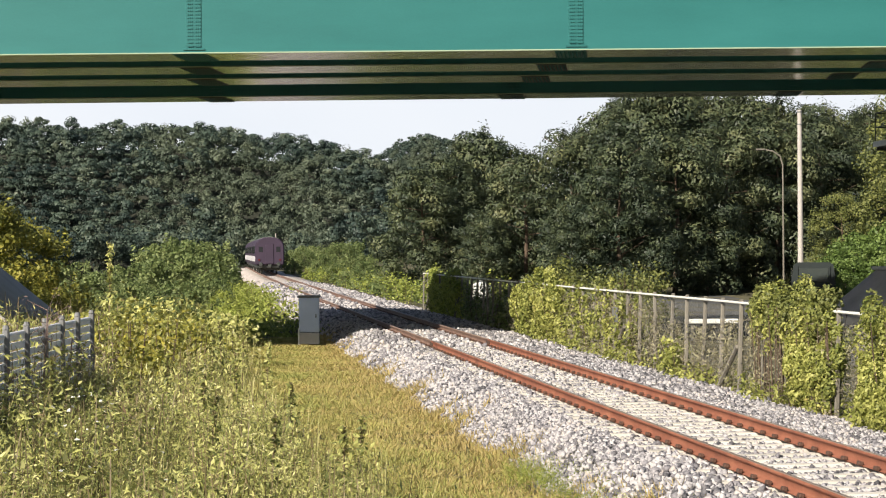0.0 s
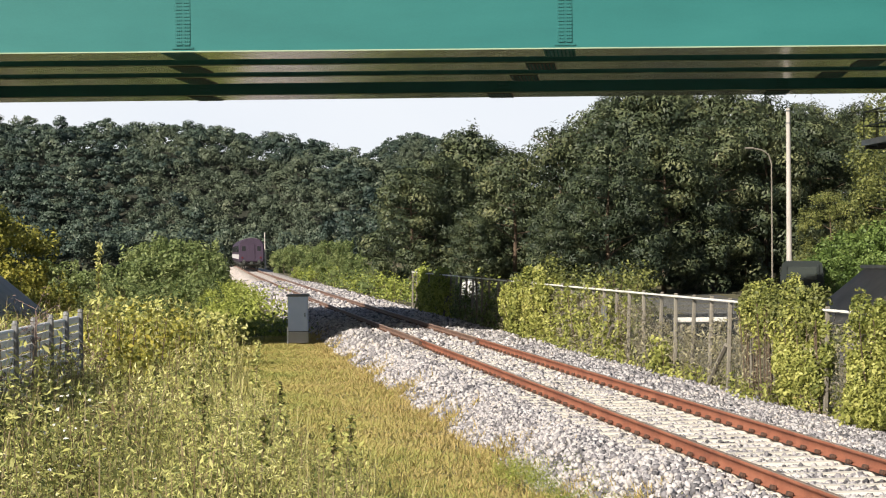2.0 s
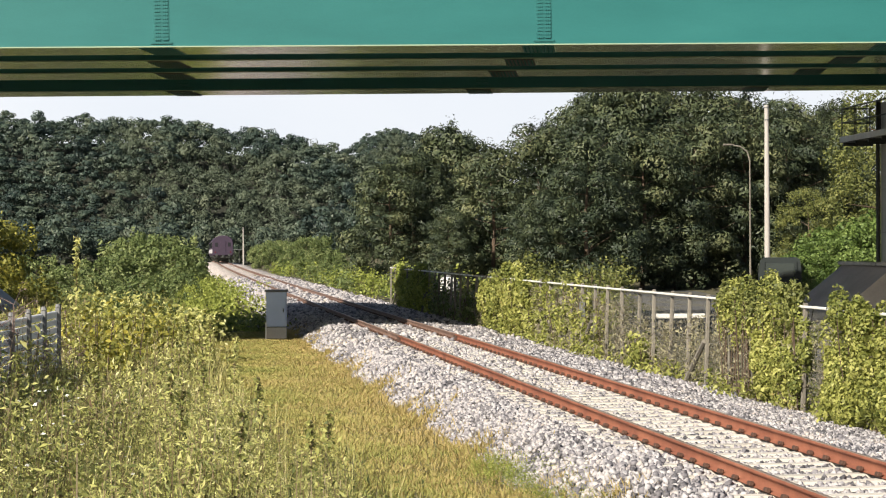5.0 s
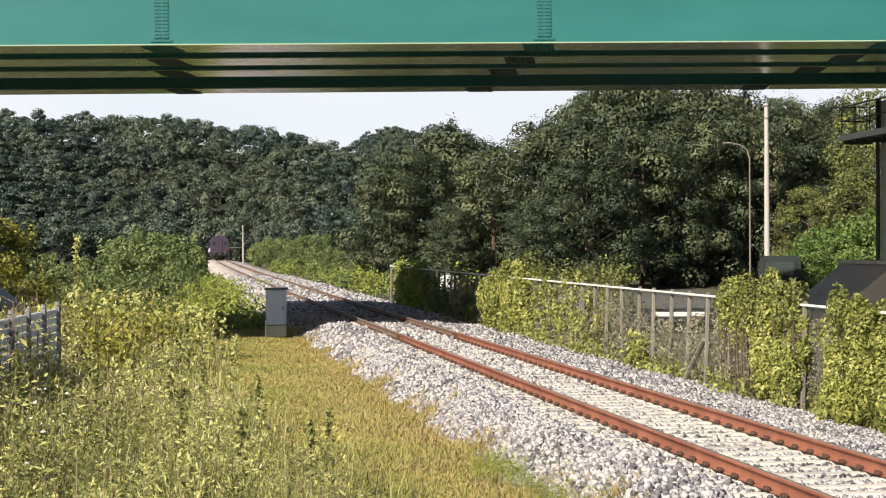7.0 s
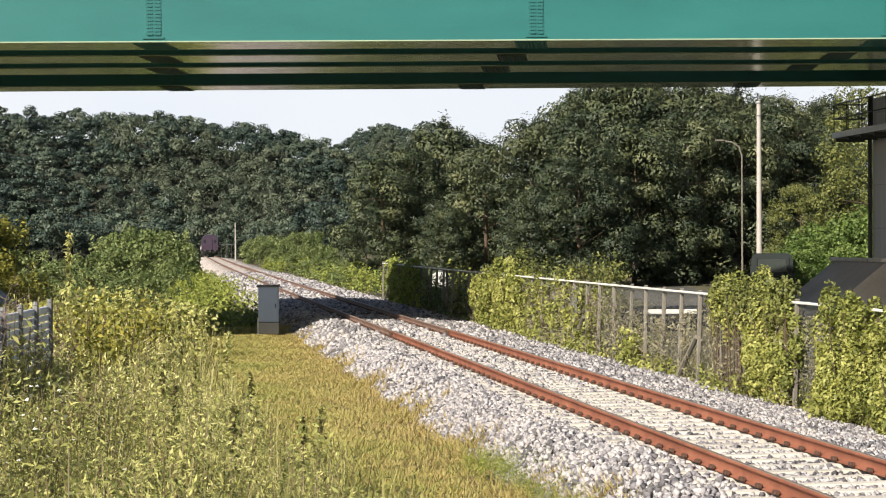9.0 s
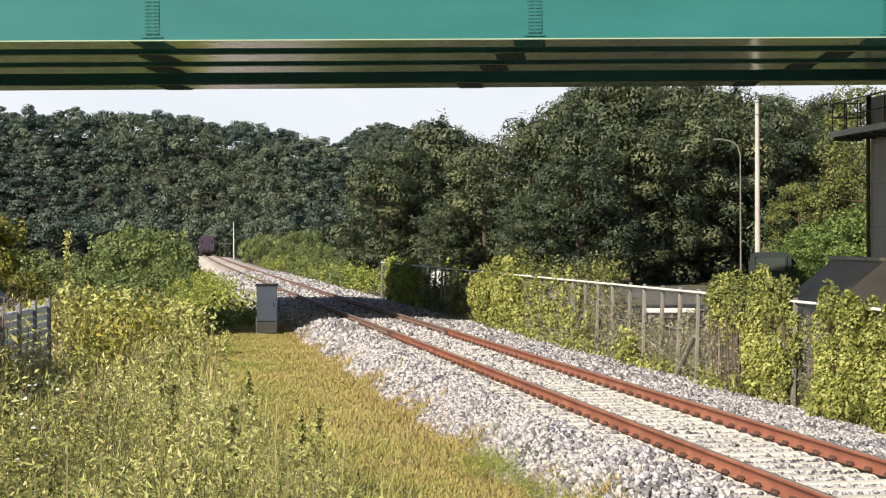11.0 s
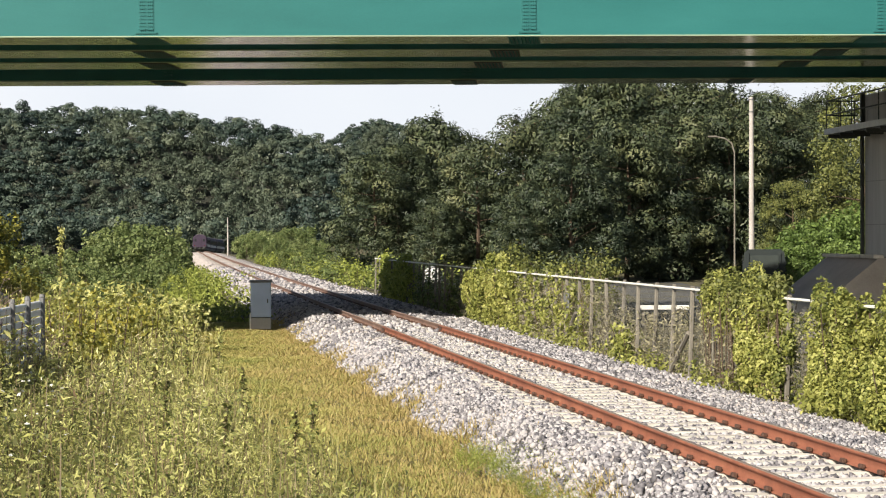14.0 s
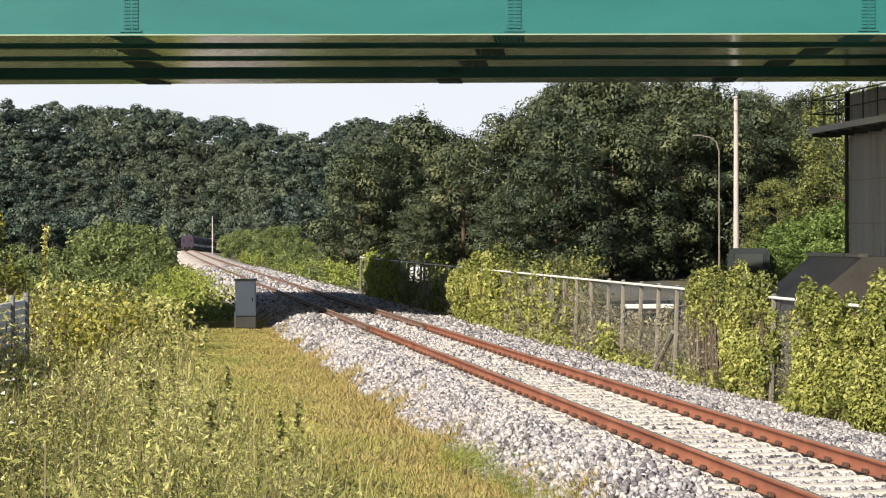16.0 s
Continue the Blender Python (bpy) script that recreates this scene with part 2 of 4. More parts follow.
def solid(name, me, material, parent=None, label=""):
    """Links a ready mesh as one object, under a thing or on its own."""
    if material and not me.materials:
        me.materials.append(material)
    ob = new(name, me)
    if parent:
        ob.parent = parent
    return tagged(ob, label)


def part(name, bm, material, parent=None, label="", smooth=False):
    me = bpy.data.meshes.new(name)
    bm.normal_update()
    bm.to_mesh(me)
    bm.free()
    if smooth:
        me.polygons.foreach_set("use_smooth", [True] * len(me.polygons))
    return solid(name, me, material, parent, label)


def thing(name, m, label, category, group="", kind=""):
    ob = new(name)
    ob.empty_display_size = 0.2
    ob.matrix_world = m
    return tagged(ob, label, category, group, kind)


def add_box(bm, size, at=(0, 0, 0), turn=(0, 0, 0), bevel=0.0):
    made = bmesh.ops.create_cube(bm, size=1.0, matrix=pose(*at, *turn) @ Matrix.Diagonal((*size, 1)))
    if bevel:
        edges = list({e for v in made["verts"] for e in v.link_edges})
        bmesh.ops.bevel(bm, geom=edges, offset=bevel, segments=1, affect="EDGES", profile=0.5)
    return bm


def boxed(size, at=(0, 0, 0), turn=(0, 0, 0), bevel=0.0):
    return add_box(bmesh.new(), size, at, turn, bevel)


def add_rod(bm, a, b, r1, r2=None, sides=8):
    a, b = Vector(a), Vector(b)
    d = b - a
    m = Matrix.Translation((a + b) / 2) @ d.to_track_quat("Z", "Y").to_matrix().to_4x4()
    bmesh.ops.create_cone(bm, cap_ends=True, segments=sides, radius1=r1, radius2=r1 if r2 is None else r2, depth=d.length, matrix=m)
    return bm


def rod(a, b, r1, r2=None, sides=8):
    return add_rod(bmesh.new(), a, b, r1, r2, sides)


def smoothstep(a, b, x):
    t = np.clip((np.asarray(x, float) - a) / (b - a), 0, 1)
    return t * t * (3 - 2 * t)


# ======== the line of the track ========
TRACK_X = 6.57


def track_x(y):
    y = np.asarray(y, float)
    return TRACK_X + np.clip(y - 58, 0, None) ** 2 / 41000 + np.clip(y - 465, 0, None) ** 2 / 1500


def track_z(y):
    return -np.clip(np.asarray(y, float) - 280, 0, None) ** 2 / 32800


RIDGE_X = [-400, -150, -68, -29, 0, 16, 30, 44, 58, 75, 110, 200, 400]
RIDGE_Z = [38, 44, 47.5, 45.5, 46.5, 44, 40.5, 37, 34, 31, 29, 27, 24]


def ground_z(x, y):
    x, y = np.asarray(x, float), np.asarray(y, float)
    d = x - track_x(np.clip(y, -200, 640))
    z = np.full(np.broadcast(x, y).shape, -0.78) + track_z(np.clip(y, -200, 640))
    far = smoothstep(72, 95, y)
    left = np.clip(-2.5 - d, 0, None)
    z = z + 0.14 * smoothstep(2.2, 2.6, -d) - far * np.clip(left, 0, 5) * 0.42 - (1 - far) * np.clip(left, 0, 8) * 0.02
    z = z + 0.42 * smoothstep(2.7, 3.1, d) - 0.22 * smoothstep(3.4, 5.5, d)
    z = z + 0.05 * np.sin(x * 1.9 + y * 0.7) * np.sin(y * 0.53 - x * 0.8) * smoothstep(2.4, 3.4, np.abs(d))
    ridge = np.interp(x, RIDGE_X, RIDGE_Z)
    z = z + ridge * smoothstep(645, 790, y) * (1 - 0.35 * smoothstep(820, 900, y))
    z = z + 35 * smoothstep(900, 1060, y) * smoothstep(50, 108, x) * (1 - smoothstep(118, 185, x))
    z = z * (1 - smoothstep(1300, 2600, y) * 0.9)
    z = z + 3.5 * smoothstep(125, 190, y) * smoothstep(16, 40, x - 0.02 * y) * (1 - smoothstep(500, 640, y))
    return z


def build_ground():
    xs = np.concatenate([[-4000, -2000, -1000, -600, -400, -300, -220], np.arange(-160, -20, 8), np.arange(-20, 40, 0.5), np.arange(40, 170, 8), [200, 260, 340, 450, 600, 1000, 2000, 4000]])
    ys = np.concatenate([[-4000, -1500, -600, -250, -120, -60, -30], np.arange(-15, 130, 1.0), np.arange(130, 330, 5), np.arange(330, 1100, 15), [1150, 1250, 1400, 1700, 2200, 3000, 4500]])
    gx, gy = np.meshgrid(xs, ys)
    v = np.stack([gx, gy, ground_z(gx, gy)], -1).reshape(-1, 3)
    n, k = len(ys), len(xs)
    i = (np.arange(n - 1)[:, None] * k + np.arange(k - 1)[None]).ravel()
    me = mesh_of("ground", v, np.stack([i, i + 1, i + k + 1, i + k], -1))
    me.polygons.foreach_set("use_smooth", [True] * len(me.polygons))
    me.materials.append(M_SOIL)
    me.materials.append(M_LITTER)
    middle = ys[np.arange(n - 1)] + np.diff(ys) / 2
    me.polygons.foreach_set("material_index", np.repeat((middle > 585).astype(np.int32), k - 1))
    tagged(solid("ground", me, M_SOIL), "dry earth and thin grass beside the railway line", "ground", kind="structure")


def sweep(name, profile, ys, material, parent=None, label="", closed=True, offset=0.0):
    """A profile of (across, up) drawn along the track at the stations ys."""
    ys = np.asarray(ys, float)
    cx, cz = track_x(ys) + offset, track_z(ys)
    p = np.asarray(profile, float)
    k = len(p)
    v = np.stack([cx[:, None] + p[None, :, 0], np.broadcast_to(ys[:, None], (len(ys), k)), cz[:, None] + p[None, :, 1]], -1).reshape(-1, 3)
    j = np.arange(k if closed else k - 1)
    i = np.arange(len(ys) - 1)[:, None] * k
    a, b = i + j[None], i + (j[None] + 1) % k
    me = mesh_of(name, v, np.stack([a, b, b + k, a + k], -1).reshape(-1, 4))
    return solid(name, me, material, parent, label)


build_ground()


def build_haze():
    """The bright hazy sky low over the far hills."""
    m = bpy.data.materials.new("bright_haze")
    m.use_nodes = True
    nt = m.node_tree
    nt.nodes.remove(nt.nodes["Principled BSDF"])
    e = nt.nodes.new("ShaderNodeEmission")
    tc = nt.nodes.new("ShaderNodeTexCoord")
    n1 = node(nt, "ShaderNodeTexNoise", Scale=0.002, Detail=3.0)
    nt.links.new(tc.outputs["Object"], n1.inputs["Vector"])
    r = ramp(nt, [(0.3, (0.52, 0.55, 0.595)), (0.7, (0.565, 0.585, 0.615))])
    nt.links.new(n1.outputs[0], r.inputs[0])
    nt.links.new(r.outputs[0], e.inputs[0])
    e.inputs[1].default_value = 1.0
    nt.links.new(e.outputs[0], nt.nodes["Material Output"].inputs[0])
    a = np.linspace(-1.25, 1.25, 41)
    ring = np.stack([np.sin(a) * 3400, np.cos(a) * 3400], -1)
    v = np.concatenate([np.column_stack([ring, np.full(41, -200.0)]), np.column_stack([ring, np.full(41, 430.0)])])
    i = np.arange(40)
    tagged(solid("backdrop", mesh_of("backdrop", v, np.stack([i, i + 1, i + 42, i + 41], -1)), m), "pale hazy sky beyond the hills", "sky", kind="structure")


build_haze()
STATIONS = np.concatenate([np.arange(-60, 60, 10), np.arange(60, 641, 5)])
ballast = tagged(sweep("ballast", [(-2.62, -0.80), (-2.42, -0.66), (-1.75, -0.26), (-1.5, -0.215), (1.5, -0.215), (1.8, -0.24), (2.95, -0.34), (3.15, -0.75)],
                       STATIONS[STATIONS <= 95], M_BEDSHADE, closed=False), "crushed-stone ballast bed under the track, coloured dark for shade between pale grey stones", "ballast", kind="structure")
tagged(sweep("ballast", [(-2.62, -0.80), (-2.42, -0.66), (-1.75, -0.26), (-1.5, -0.19), (1.5, -0.19), (1.8, -0.24), (2.95, -0.34), (3.15, -0.75)],
             STATIONS[STATIONS >= 95], M_BEDFAR, closed=False), "pale pinkish-grey ballast of the far track", "ballast", kind="structure")
RAIL = [(-0.065, -0.16), (-0.065, -0.148), (-0.012, -0.128), (-0.010, -0.045), (-0.035, -0.032), (-0.036, -0.006), (-0.028, 0.0),
        (0.028, 0.0), (0.036, -0.006), (0.035, -0.032), (0.010, -0.045), (0.012, -0.128), (0.065, -0.148), (0.065, -0.16)]
for side in (-1, 1):
    joint = 55.0 + side * 0.3
    near, far = np.append(STATIONS[STATIONS < joint], joint - 0.004), np.insert(STATIONS[STATIONS > joint], 0, joint + 0.004)
    for ys, skin, label in ((near, M_RUST, "rust-brown steel rail on concrete sleepers"), (far, M_OLDRAIL, "dull dark brown steel rail on concrete sleepers")):
        r = tagged(sweep("rail", RAIL, ys, skin, offset=side * 0.752), label, "rail", "rails of the track")
        sweep("running_surface", [(-0.027, 0.0012), (0.027, 0.0012), (0.027, -0.002), (-0.027, -0.002)], ys, M_WORN, r, "dull worn top of the rail", offset=side * 0.752)
    for inner in (-1, 1):
        x0 = TRACK_X + side * 0.752 + inner * 0.026
        part("fishplate", boxed((0.022, 0.62, 0.085), (x0, joint, -0.088), bevel=0.006), M_CLIP, r, "dark bolted joint plate")


# ======== sleepers with their rail clips ========
def build_sleepers():
    def clip_mesh():
        bm = bmesh.new()
        add_box(bm, (0.055, 0.10, 0.045), (0, 0, 0.006), (0, 14, 0), 0.010)
        add_rod(bm, (-0.03, -0.032, 0.0), (0.028, -0.032, 0.018), 0.010, sides=6)
        add_rod(bm, (-0.03, 0.032, 0.0), (0.028, 0.032, 0.018), 0.010, sides=6)
        me = bpy.data.meshes.new("rail_clip")
        bm.to_mesh(me)
        bm.free()
        me.materials.append(M_CLIP)
        return me
    bm = bmesh.new()
    v = [bm.verts.new(c) for c in [(-1.22, -0.13, -0.2), (1.22, -0.13, -0.2), (1.22, 0.13, -0.2), (-1.22, 0.13, -0.2),
                                   (-1.2, -0.105, -0.012), (-0.35, -0.095, -0.03), (0.35, -0.095, -0.03), (1.2, -0.105, -0.012),
                                   (1.2, 0.105, -0.012), (0.35, 0.095, -0.03), (-0.35, 0.095, -0.03), (-1.2, 0.105, -0.012)]]
    for f in [(3, 2, 1, 0), (4, 5, 10, 11), (5, 6, 9, 10), (6, 7, 8, 9), (0, 1, 7, 6, 5, 4), (2, 3, 11, 10, 9, 8), (0, 4, 11, 3), (1, 2, 8, 7)]:
        bm.faces.new([v[i] for i in f])
    me = bpy.data.meshes.new("sleeper")
    bm.to_mesh(me)
    bm.free()
    me.materials.append(M_SLEEPER)
    clip = clip_mesh()
    for i in range(-6, 145):
        y = 20.0 + 0.6 * i
        s = tagged(new("sleeper", me), "pale concrete sleeper half buried in ballast", "sleeper", "sleepers under the rails")
        s.location = (float(track_x(y)), y, -0.150)
        for x in (-0.752, 0.752):
            for k in (-1, 1):
                c = new("rail_clip", clip)
                c.parent = s
                c.location, c.rotation_euler = (x + k * 0.088, 0, 0.022), (0, 0, 0 if k < 0 else math.pi)
    # sleepers too far off to tell apart
    ys = np.arange(20.0 + 0.6 * 145, 600, 0.6)
    b = np.array([v.co for v in me.vertices])
    vs, fs = [], []
    quad = np.array([(4, 5, 10, 11), (5, 6, 9, 10), (6, 7, 8, 9)])
    for n, y in enumerate(ys):
        vs.append(b + [float(track_x(y)), y, float(track_z(y)) - 0.163])
        fs.append(quad + n * len(b))
    tagged(solid("distant_sleepers", mesh_of("distant_sleepers", np.concatenate(vs), np.concatenate(fs)), M_SLEEPER),
           "far row of pale concrete sleepers", "sleeper", kind="stuff")


build_sleepers()


# ======== ballast stones ========
def stone_shapes(rng, count=10):
    base = np.array([(x, y, z) for x in (-1, 1) for y in (-1, 1) for z in (-1, 1)], float)
    faces = np.array([(0, 1, 3, 2), (4, 6, 7, 5), (0, 4, 5, 1), (2, 3, 7, 6), (0, 2, 6, 4), (1, 5, 7, 3)])
    shapes = [base * rng.uniform(0.55, 1.0, (8, 3)) * rng.uniform(0.6, 1.1, 3) for _ in range(count)]
    return shapes, faces


def spin(rng, n):
    q = rng.normal(size=(n, 4))
    q /= np.linalg.norm(q, axis=1)[:, None]
    w, x, y, z = q.T
    return np.stack([1 - 2 * (y * y + z * z), 2 * (x * y - z * w), 2 * (x * z + y * w), 2 * (x * y + z * w), 1 - 2 * (x * x + z * z), 2 * (y * z - x * w),
                     2 * (x * z - y * w), 2 * (y * z + x * w), 1 - 2 * (x * x + y * y)], -1).reshape(n, 3, 3)


def bed_z(d):
    return np.interp(d, [-2.62, -2.42, -1.75, -1.5, 1.5, 1.8, 2.95, 3.15], [-0.80, -0.66, -0.26, -0.215, -0.215, -0.24, -0.34, -0.6])


def build_stones():
    rng = np.random.default_rng(5)
    shapes, faces = stone_shapes(rng)
    vs, fs, n0 = [], [], 0
    for y0, y1, density, size in ((17.5, 36, 400, 0.032), (36, 55, 225, 0.042), (55, 95, 90, 0.063), (95, 170, 28, 0.085)):
        n = int((y1 - y0) * 5.5 * density)
        y, d = rng.uniform(y0, y1, n), rng.uniform(-2.75, 3.1, n)
        ragged = -2.46 + 0.18 * np.sin(y * 0.9) + 0.14 * np.sin(y * 2.3 + 1) + 0.09 * np.sin(y * 5.1) + 0.08 * rng.normal(size=n)
        keep = (d > ragged) & (np.abs(np.abs(d) - 0.752) > 0.10) & ~((np.abs(d) < 1.2) & (np.abs((y - 20.0 + 0.3) % 0.6 - 0.3) < 0.11) & (rng.random(n) < 0.95))
        y, d = y[keep], d[keep]
        n = len(y)
        s = size * rng.uniform(0.6, 1.25, n)
        z = bed_z(d) + s * rng.uniform(-0.2, 1.0, n) - 0.016 * (np.abs(d) < 0.66)
        pick = rng.integers(0, len(shapes), n)
        v = np.einsum("nij,nkj->nki", spin(rng, n), np.array(shapes)[pick]) * s[:, None, None]
        v += np.stack([track_x(y) + d, y, z], -1)[:, None]
        vs.append(v.reshape(-1, 3))
        fs.append((faces[None] + 8 * np.arange(n)[:, None, None] + n0).reshape(-1, 4))
        n0 += 8 * n
    tagged(solid("ballast_stones", mesh_of("ballast_stones", np.concatenate(vs), np.concatenate(fs)), M_STONE),
           "loose pale grey crushed stones between and beside the rails", "stones", kind="stuff")
    # the stones nearest to the eye, each one by itself
    meshes = [mesh_of("stone", s * 0.045, faces) for s in shapes]
    for me in meshes:
        me.materials.append(M_STONE)
    for k in range(280):
        y, d = rng.uniform(20.5, 25.5), rng.uniform(-2.3, -0.9)
        o = new("stone", meshes[k % len(meshes)])
        o.parent = ballast
        o.location = (TRACK_X + d, y, float(bed_z(d)) + 0.045)
        o.rotation_euler = tuple(rng.uniform(0, 6.28, 3))


build_stones()


# ======== the road bridge over the line ========
BRIDGE = pose(6.45, 57.5, 7.48, 0, -0.45, -2.48)
SKEW = 0.15  # the joint plates under the flanges lie at a slant
SPLICES = (-26.0, -16.3, -6.5, 3.53, 13.1, 22.6)


def build_bridge():
    top = 2.66
    for i, (y0, y1) in enumerate(((0.0, 2.2), (4.25, 6.6), (8.5, 10.9), (16.2, 18.4))):
        g = thing("box_girder", BRIDGE @ pose(0, y0, 0), "teal-painted steel box girder of the road bridge", "bridge girder", "girders of the bridge")
        w = y1 - y0
        part("web", boxed((62, 0.03, top), (0, 0.06, top / 2 + 0.03)), M_TEAL, g)
        part("web", boxed((62, 0.03, top), (0, w - 0.06, top / 2 + 0.03)), M_TEAL, g)
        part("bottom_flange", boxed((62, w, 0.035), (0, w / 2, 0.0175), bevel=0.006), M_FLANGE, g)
        for x in SPLICES:
            plate = part("splice_plate", boxed((0.40, 0.018, top - 0.25), (x, 0.037, top / 2 + 0.08), bevel=0.004), M_SPLICE, g, "bolted joint plate on the web")
            bm = bmesh.new()
            for k in range(24 if i == 0 else 3):
                for cx in (-0.15, -0.10, -0.05, 0.05, 0.10, 0.15):
                    add_rod(bm, (x + cx, 0.029, 0.20 + k * 0.092), (x + cx, 0.008, 0.20 + k * 0.092), 0.026, 0.022, 6)
            tagged(part("bolts", bm, M_TEAL, plate), kind="stuff")
            part("splice_foot", boxed((0.56, 0.03, 0.05), (x, 0.03, 0.115), bevel=0.006), M_SPLICE, g)
            plate_bm = boxed((0.84, w - 0.1, 0.02), (x, w / 2, -0.011), bevel=0.004)
            for v in plate_bm.verts:
                v.co.x += SKEW * (v.co.y - w / 2)
            under = part("bottom_splice_plate", plate_bm, M_DARKSTEEL if i else M_SPLICE, g, "dark joint plate under the flange")
            bm = bmesh.new()
            for cx in np.linspace(-0.36, 0.36, 8):
                for cy in np.linspace(0.2, w - 0.2, 9):
                    bx = x + cx + SKEW * (cy - w / 2)
                    add_rod(bm, (bx, cy, -0.020), (bx, cy, -0.045), 0.019, 0.016, 6)
            tagged(part("bolts", bm, M_SPLICE, under), kind="stuff")
        for x in np.arange(-27.5, 28, 4.0):
            part("drain_stub", rod((x, w + 0.25, 0.5), (x, w + 0.25, 0.02), 0.05), M_STEELGREY, g, "short grey drain pipe") if i == 0 else None
    deck = thing("bridge_deck", BRIDGE @ pose(0, 0, top + 0.06), "grey concrete road deck carried by the girders", "bridge deck")
    part("slab", boxed((62, 21.4, 0.28), (0, 9.2, 0.14), bevel=0.03), M_CONC, deck)
    for y in (-1.35, 19.75):
        part("parapet", boxed((62, 0.28, 0.95), (0, y, 0.75), bevel=0.03), M_CONC, deck)
    # cross beams between the boxes
    for x in SPLICES:
        for y0, y1 in ((2.2, 4.25), (6.6, 8.5), (10.9, 16.2)):
            c = thing("cross_beam", BRIDGE @ pose(x + 0.9, (y0 + y1) / 2, 1.0), "dark green steel cross beam between two girders", "cross beam", "cross beams of the bridge")
            part("web", boxed((0.02, y1 - y0 - 0.02, 1.2), (0, 0, 0.3)), M_TEAL, c)
            part("flange", boxed((0.3, y1 - y0 - 0.02, 0.025), (0, 0, -0.31)), M_TEAL, c)


build_bridge()


def build_pier(x, y, side, label):
    p = thing("bridge_pier", pose(x, y, 0, 0, 0, -2.48), label, "bridge pier", "piers of the bridge")
    part("wall", boxed((1.8, 17.6, 6.0), (0.9 * side, -8.6, 3.95), bevel=0.06), M_CONC, p)
    part("cap", boxed((1.86, 17.9, 0.55), (0.9 * side, -8.6, 6.85), bevel=0.05), M_CONC, p)
    for k in range(2):
        part("formwork_joint", boxed((0.012, 17.5, 0.03), (-0.004 * side, -8.6, 2.6 + k * 1.5)), M_SLOPE, p)
    part("drain_pipe", rod((-0.10 * side, 0.12, 1.2), (-0.10 * side, 0.12, 7.2), 0.075), M_DARKSTEEL, p, "dark drain pipe")
    for b in (1.0, 5.2, 9.4, 17.2):
        part("bearing", boxed((0.7, 0.7, 0.16), (0.9 * side, -b, 7.2), bevel=0.02), M_DARKSTEEL, p)
    return p


def build_walkway(x, y):
    w = thing("inspection_walkway", pose(x, y, 5.9, 0, 0, -2.48), "grey steel inspection walkway with handrails round the pier head", "walkway")
    part("deck", boxed((1.15, 19.4, 0.16), (-0.58, -9.2, -0.06), bevel=0.01), M_STEELGREY, w)
    part("fascia", boxed((0.03, 19.4, 0.2), (-1.17, -9.2, -0.04)), M_RAILTUBE, w)
    for k in range(13):
        yy = 0.4 - k * 1.6
        part("baluster", rod((-1.12, yy, 0.0), (-1.12, yy, 1.05), 0.022), M_DARKSTEEL, w)
        part("bracket", boxed((1.05, 0.08, 0.12), (-0.55, yy, -0.2)), M_DARKSTEEL, w)
    for k in (1, 2):
        part("baluster", rod((-1.12 + k * 0.5, 0.4, 0.0), (-1.12 + k * 0.5, 0.4, 1.05), 0.022), M_DARKSTEEL, w)
    for z in (0.55, 1.05):
        part("handrail", rod((-1.12, 0.4, z), (-1.12, -18.8, z), 0.024), M_DARKSTEEL, w)
        part("handrail", rod((-1.12, 0.4, z), (0.0, 0.4, z), 0.024), M_DARKSTEEL, w)


def build_revetment(label, toe, crest, y0, y1, zt, zc, back):
    """A slope of concrete panels under the bridge, from its toe up to a flat crest."""
    r = thing("revetment", pose(0, 0, 0), label, "concrete slope", "slopes under the bridge", "structure")
    bm = bmesh.new()
    pts = [(toe, zt), (crest, zc), (back, zc), (back, -1.2), (toe, -1.2)]
    a = [bm.verts.new((px, y0, pz)) for px, pz in pts]
    b = [bm.verts.new((px, y1, pz)) for px, pz in pts]
    n = len(pts)
    for i in range(n):
        bm.faces.new([a[i], a[(i + 1) % n], b[(i + 1) % n], b[i]])
    bm.faces.new(a[::-1])
    bm.faces.new(b)
    bmesh.ops.recalc_face_normals(bm, faces=bm.faces[:])
    part("slope", bm, M_SLOPE, r)
    part("coping", boxed((0.35, y1 - y0, 0.12), (crest, (y0 + y1) / 2, zc + 0.05), bevel=0.02), M_CONC, r)


build_pier(24.8, 74.2, 1, "stained grey concrete bridge pier with a dark drain pipe")
build_walkway(24.75, 74.6)
build_pier(-13.0, 75.9, -1, "grey concrete bridge pier on the far bank")
build_revetment("shaded concrete slope at the foot of the pier", 21.1, 23.0, 67.6, 73, 0.0, 1.5, 36)
build_revetment("shaded concrete slope at the bridge abutment", -5.0, -8.6, 66, 84, -0.2, 2.8, -30)


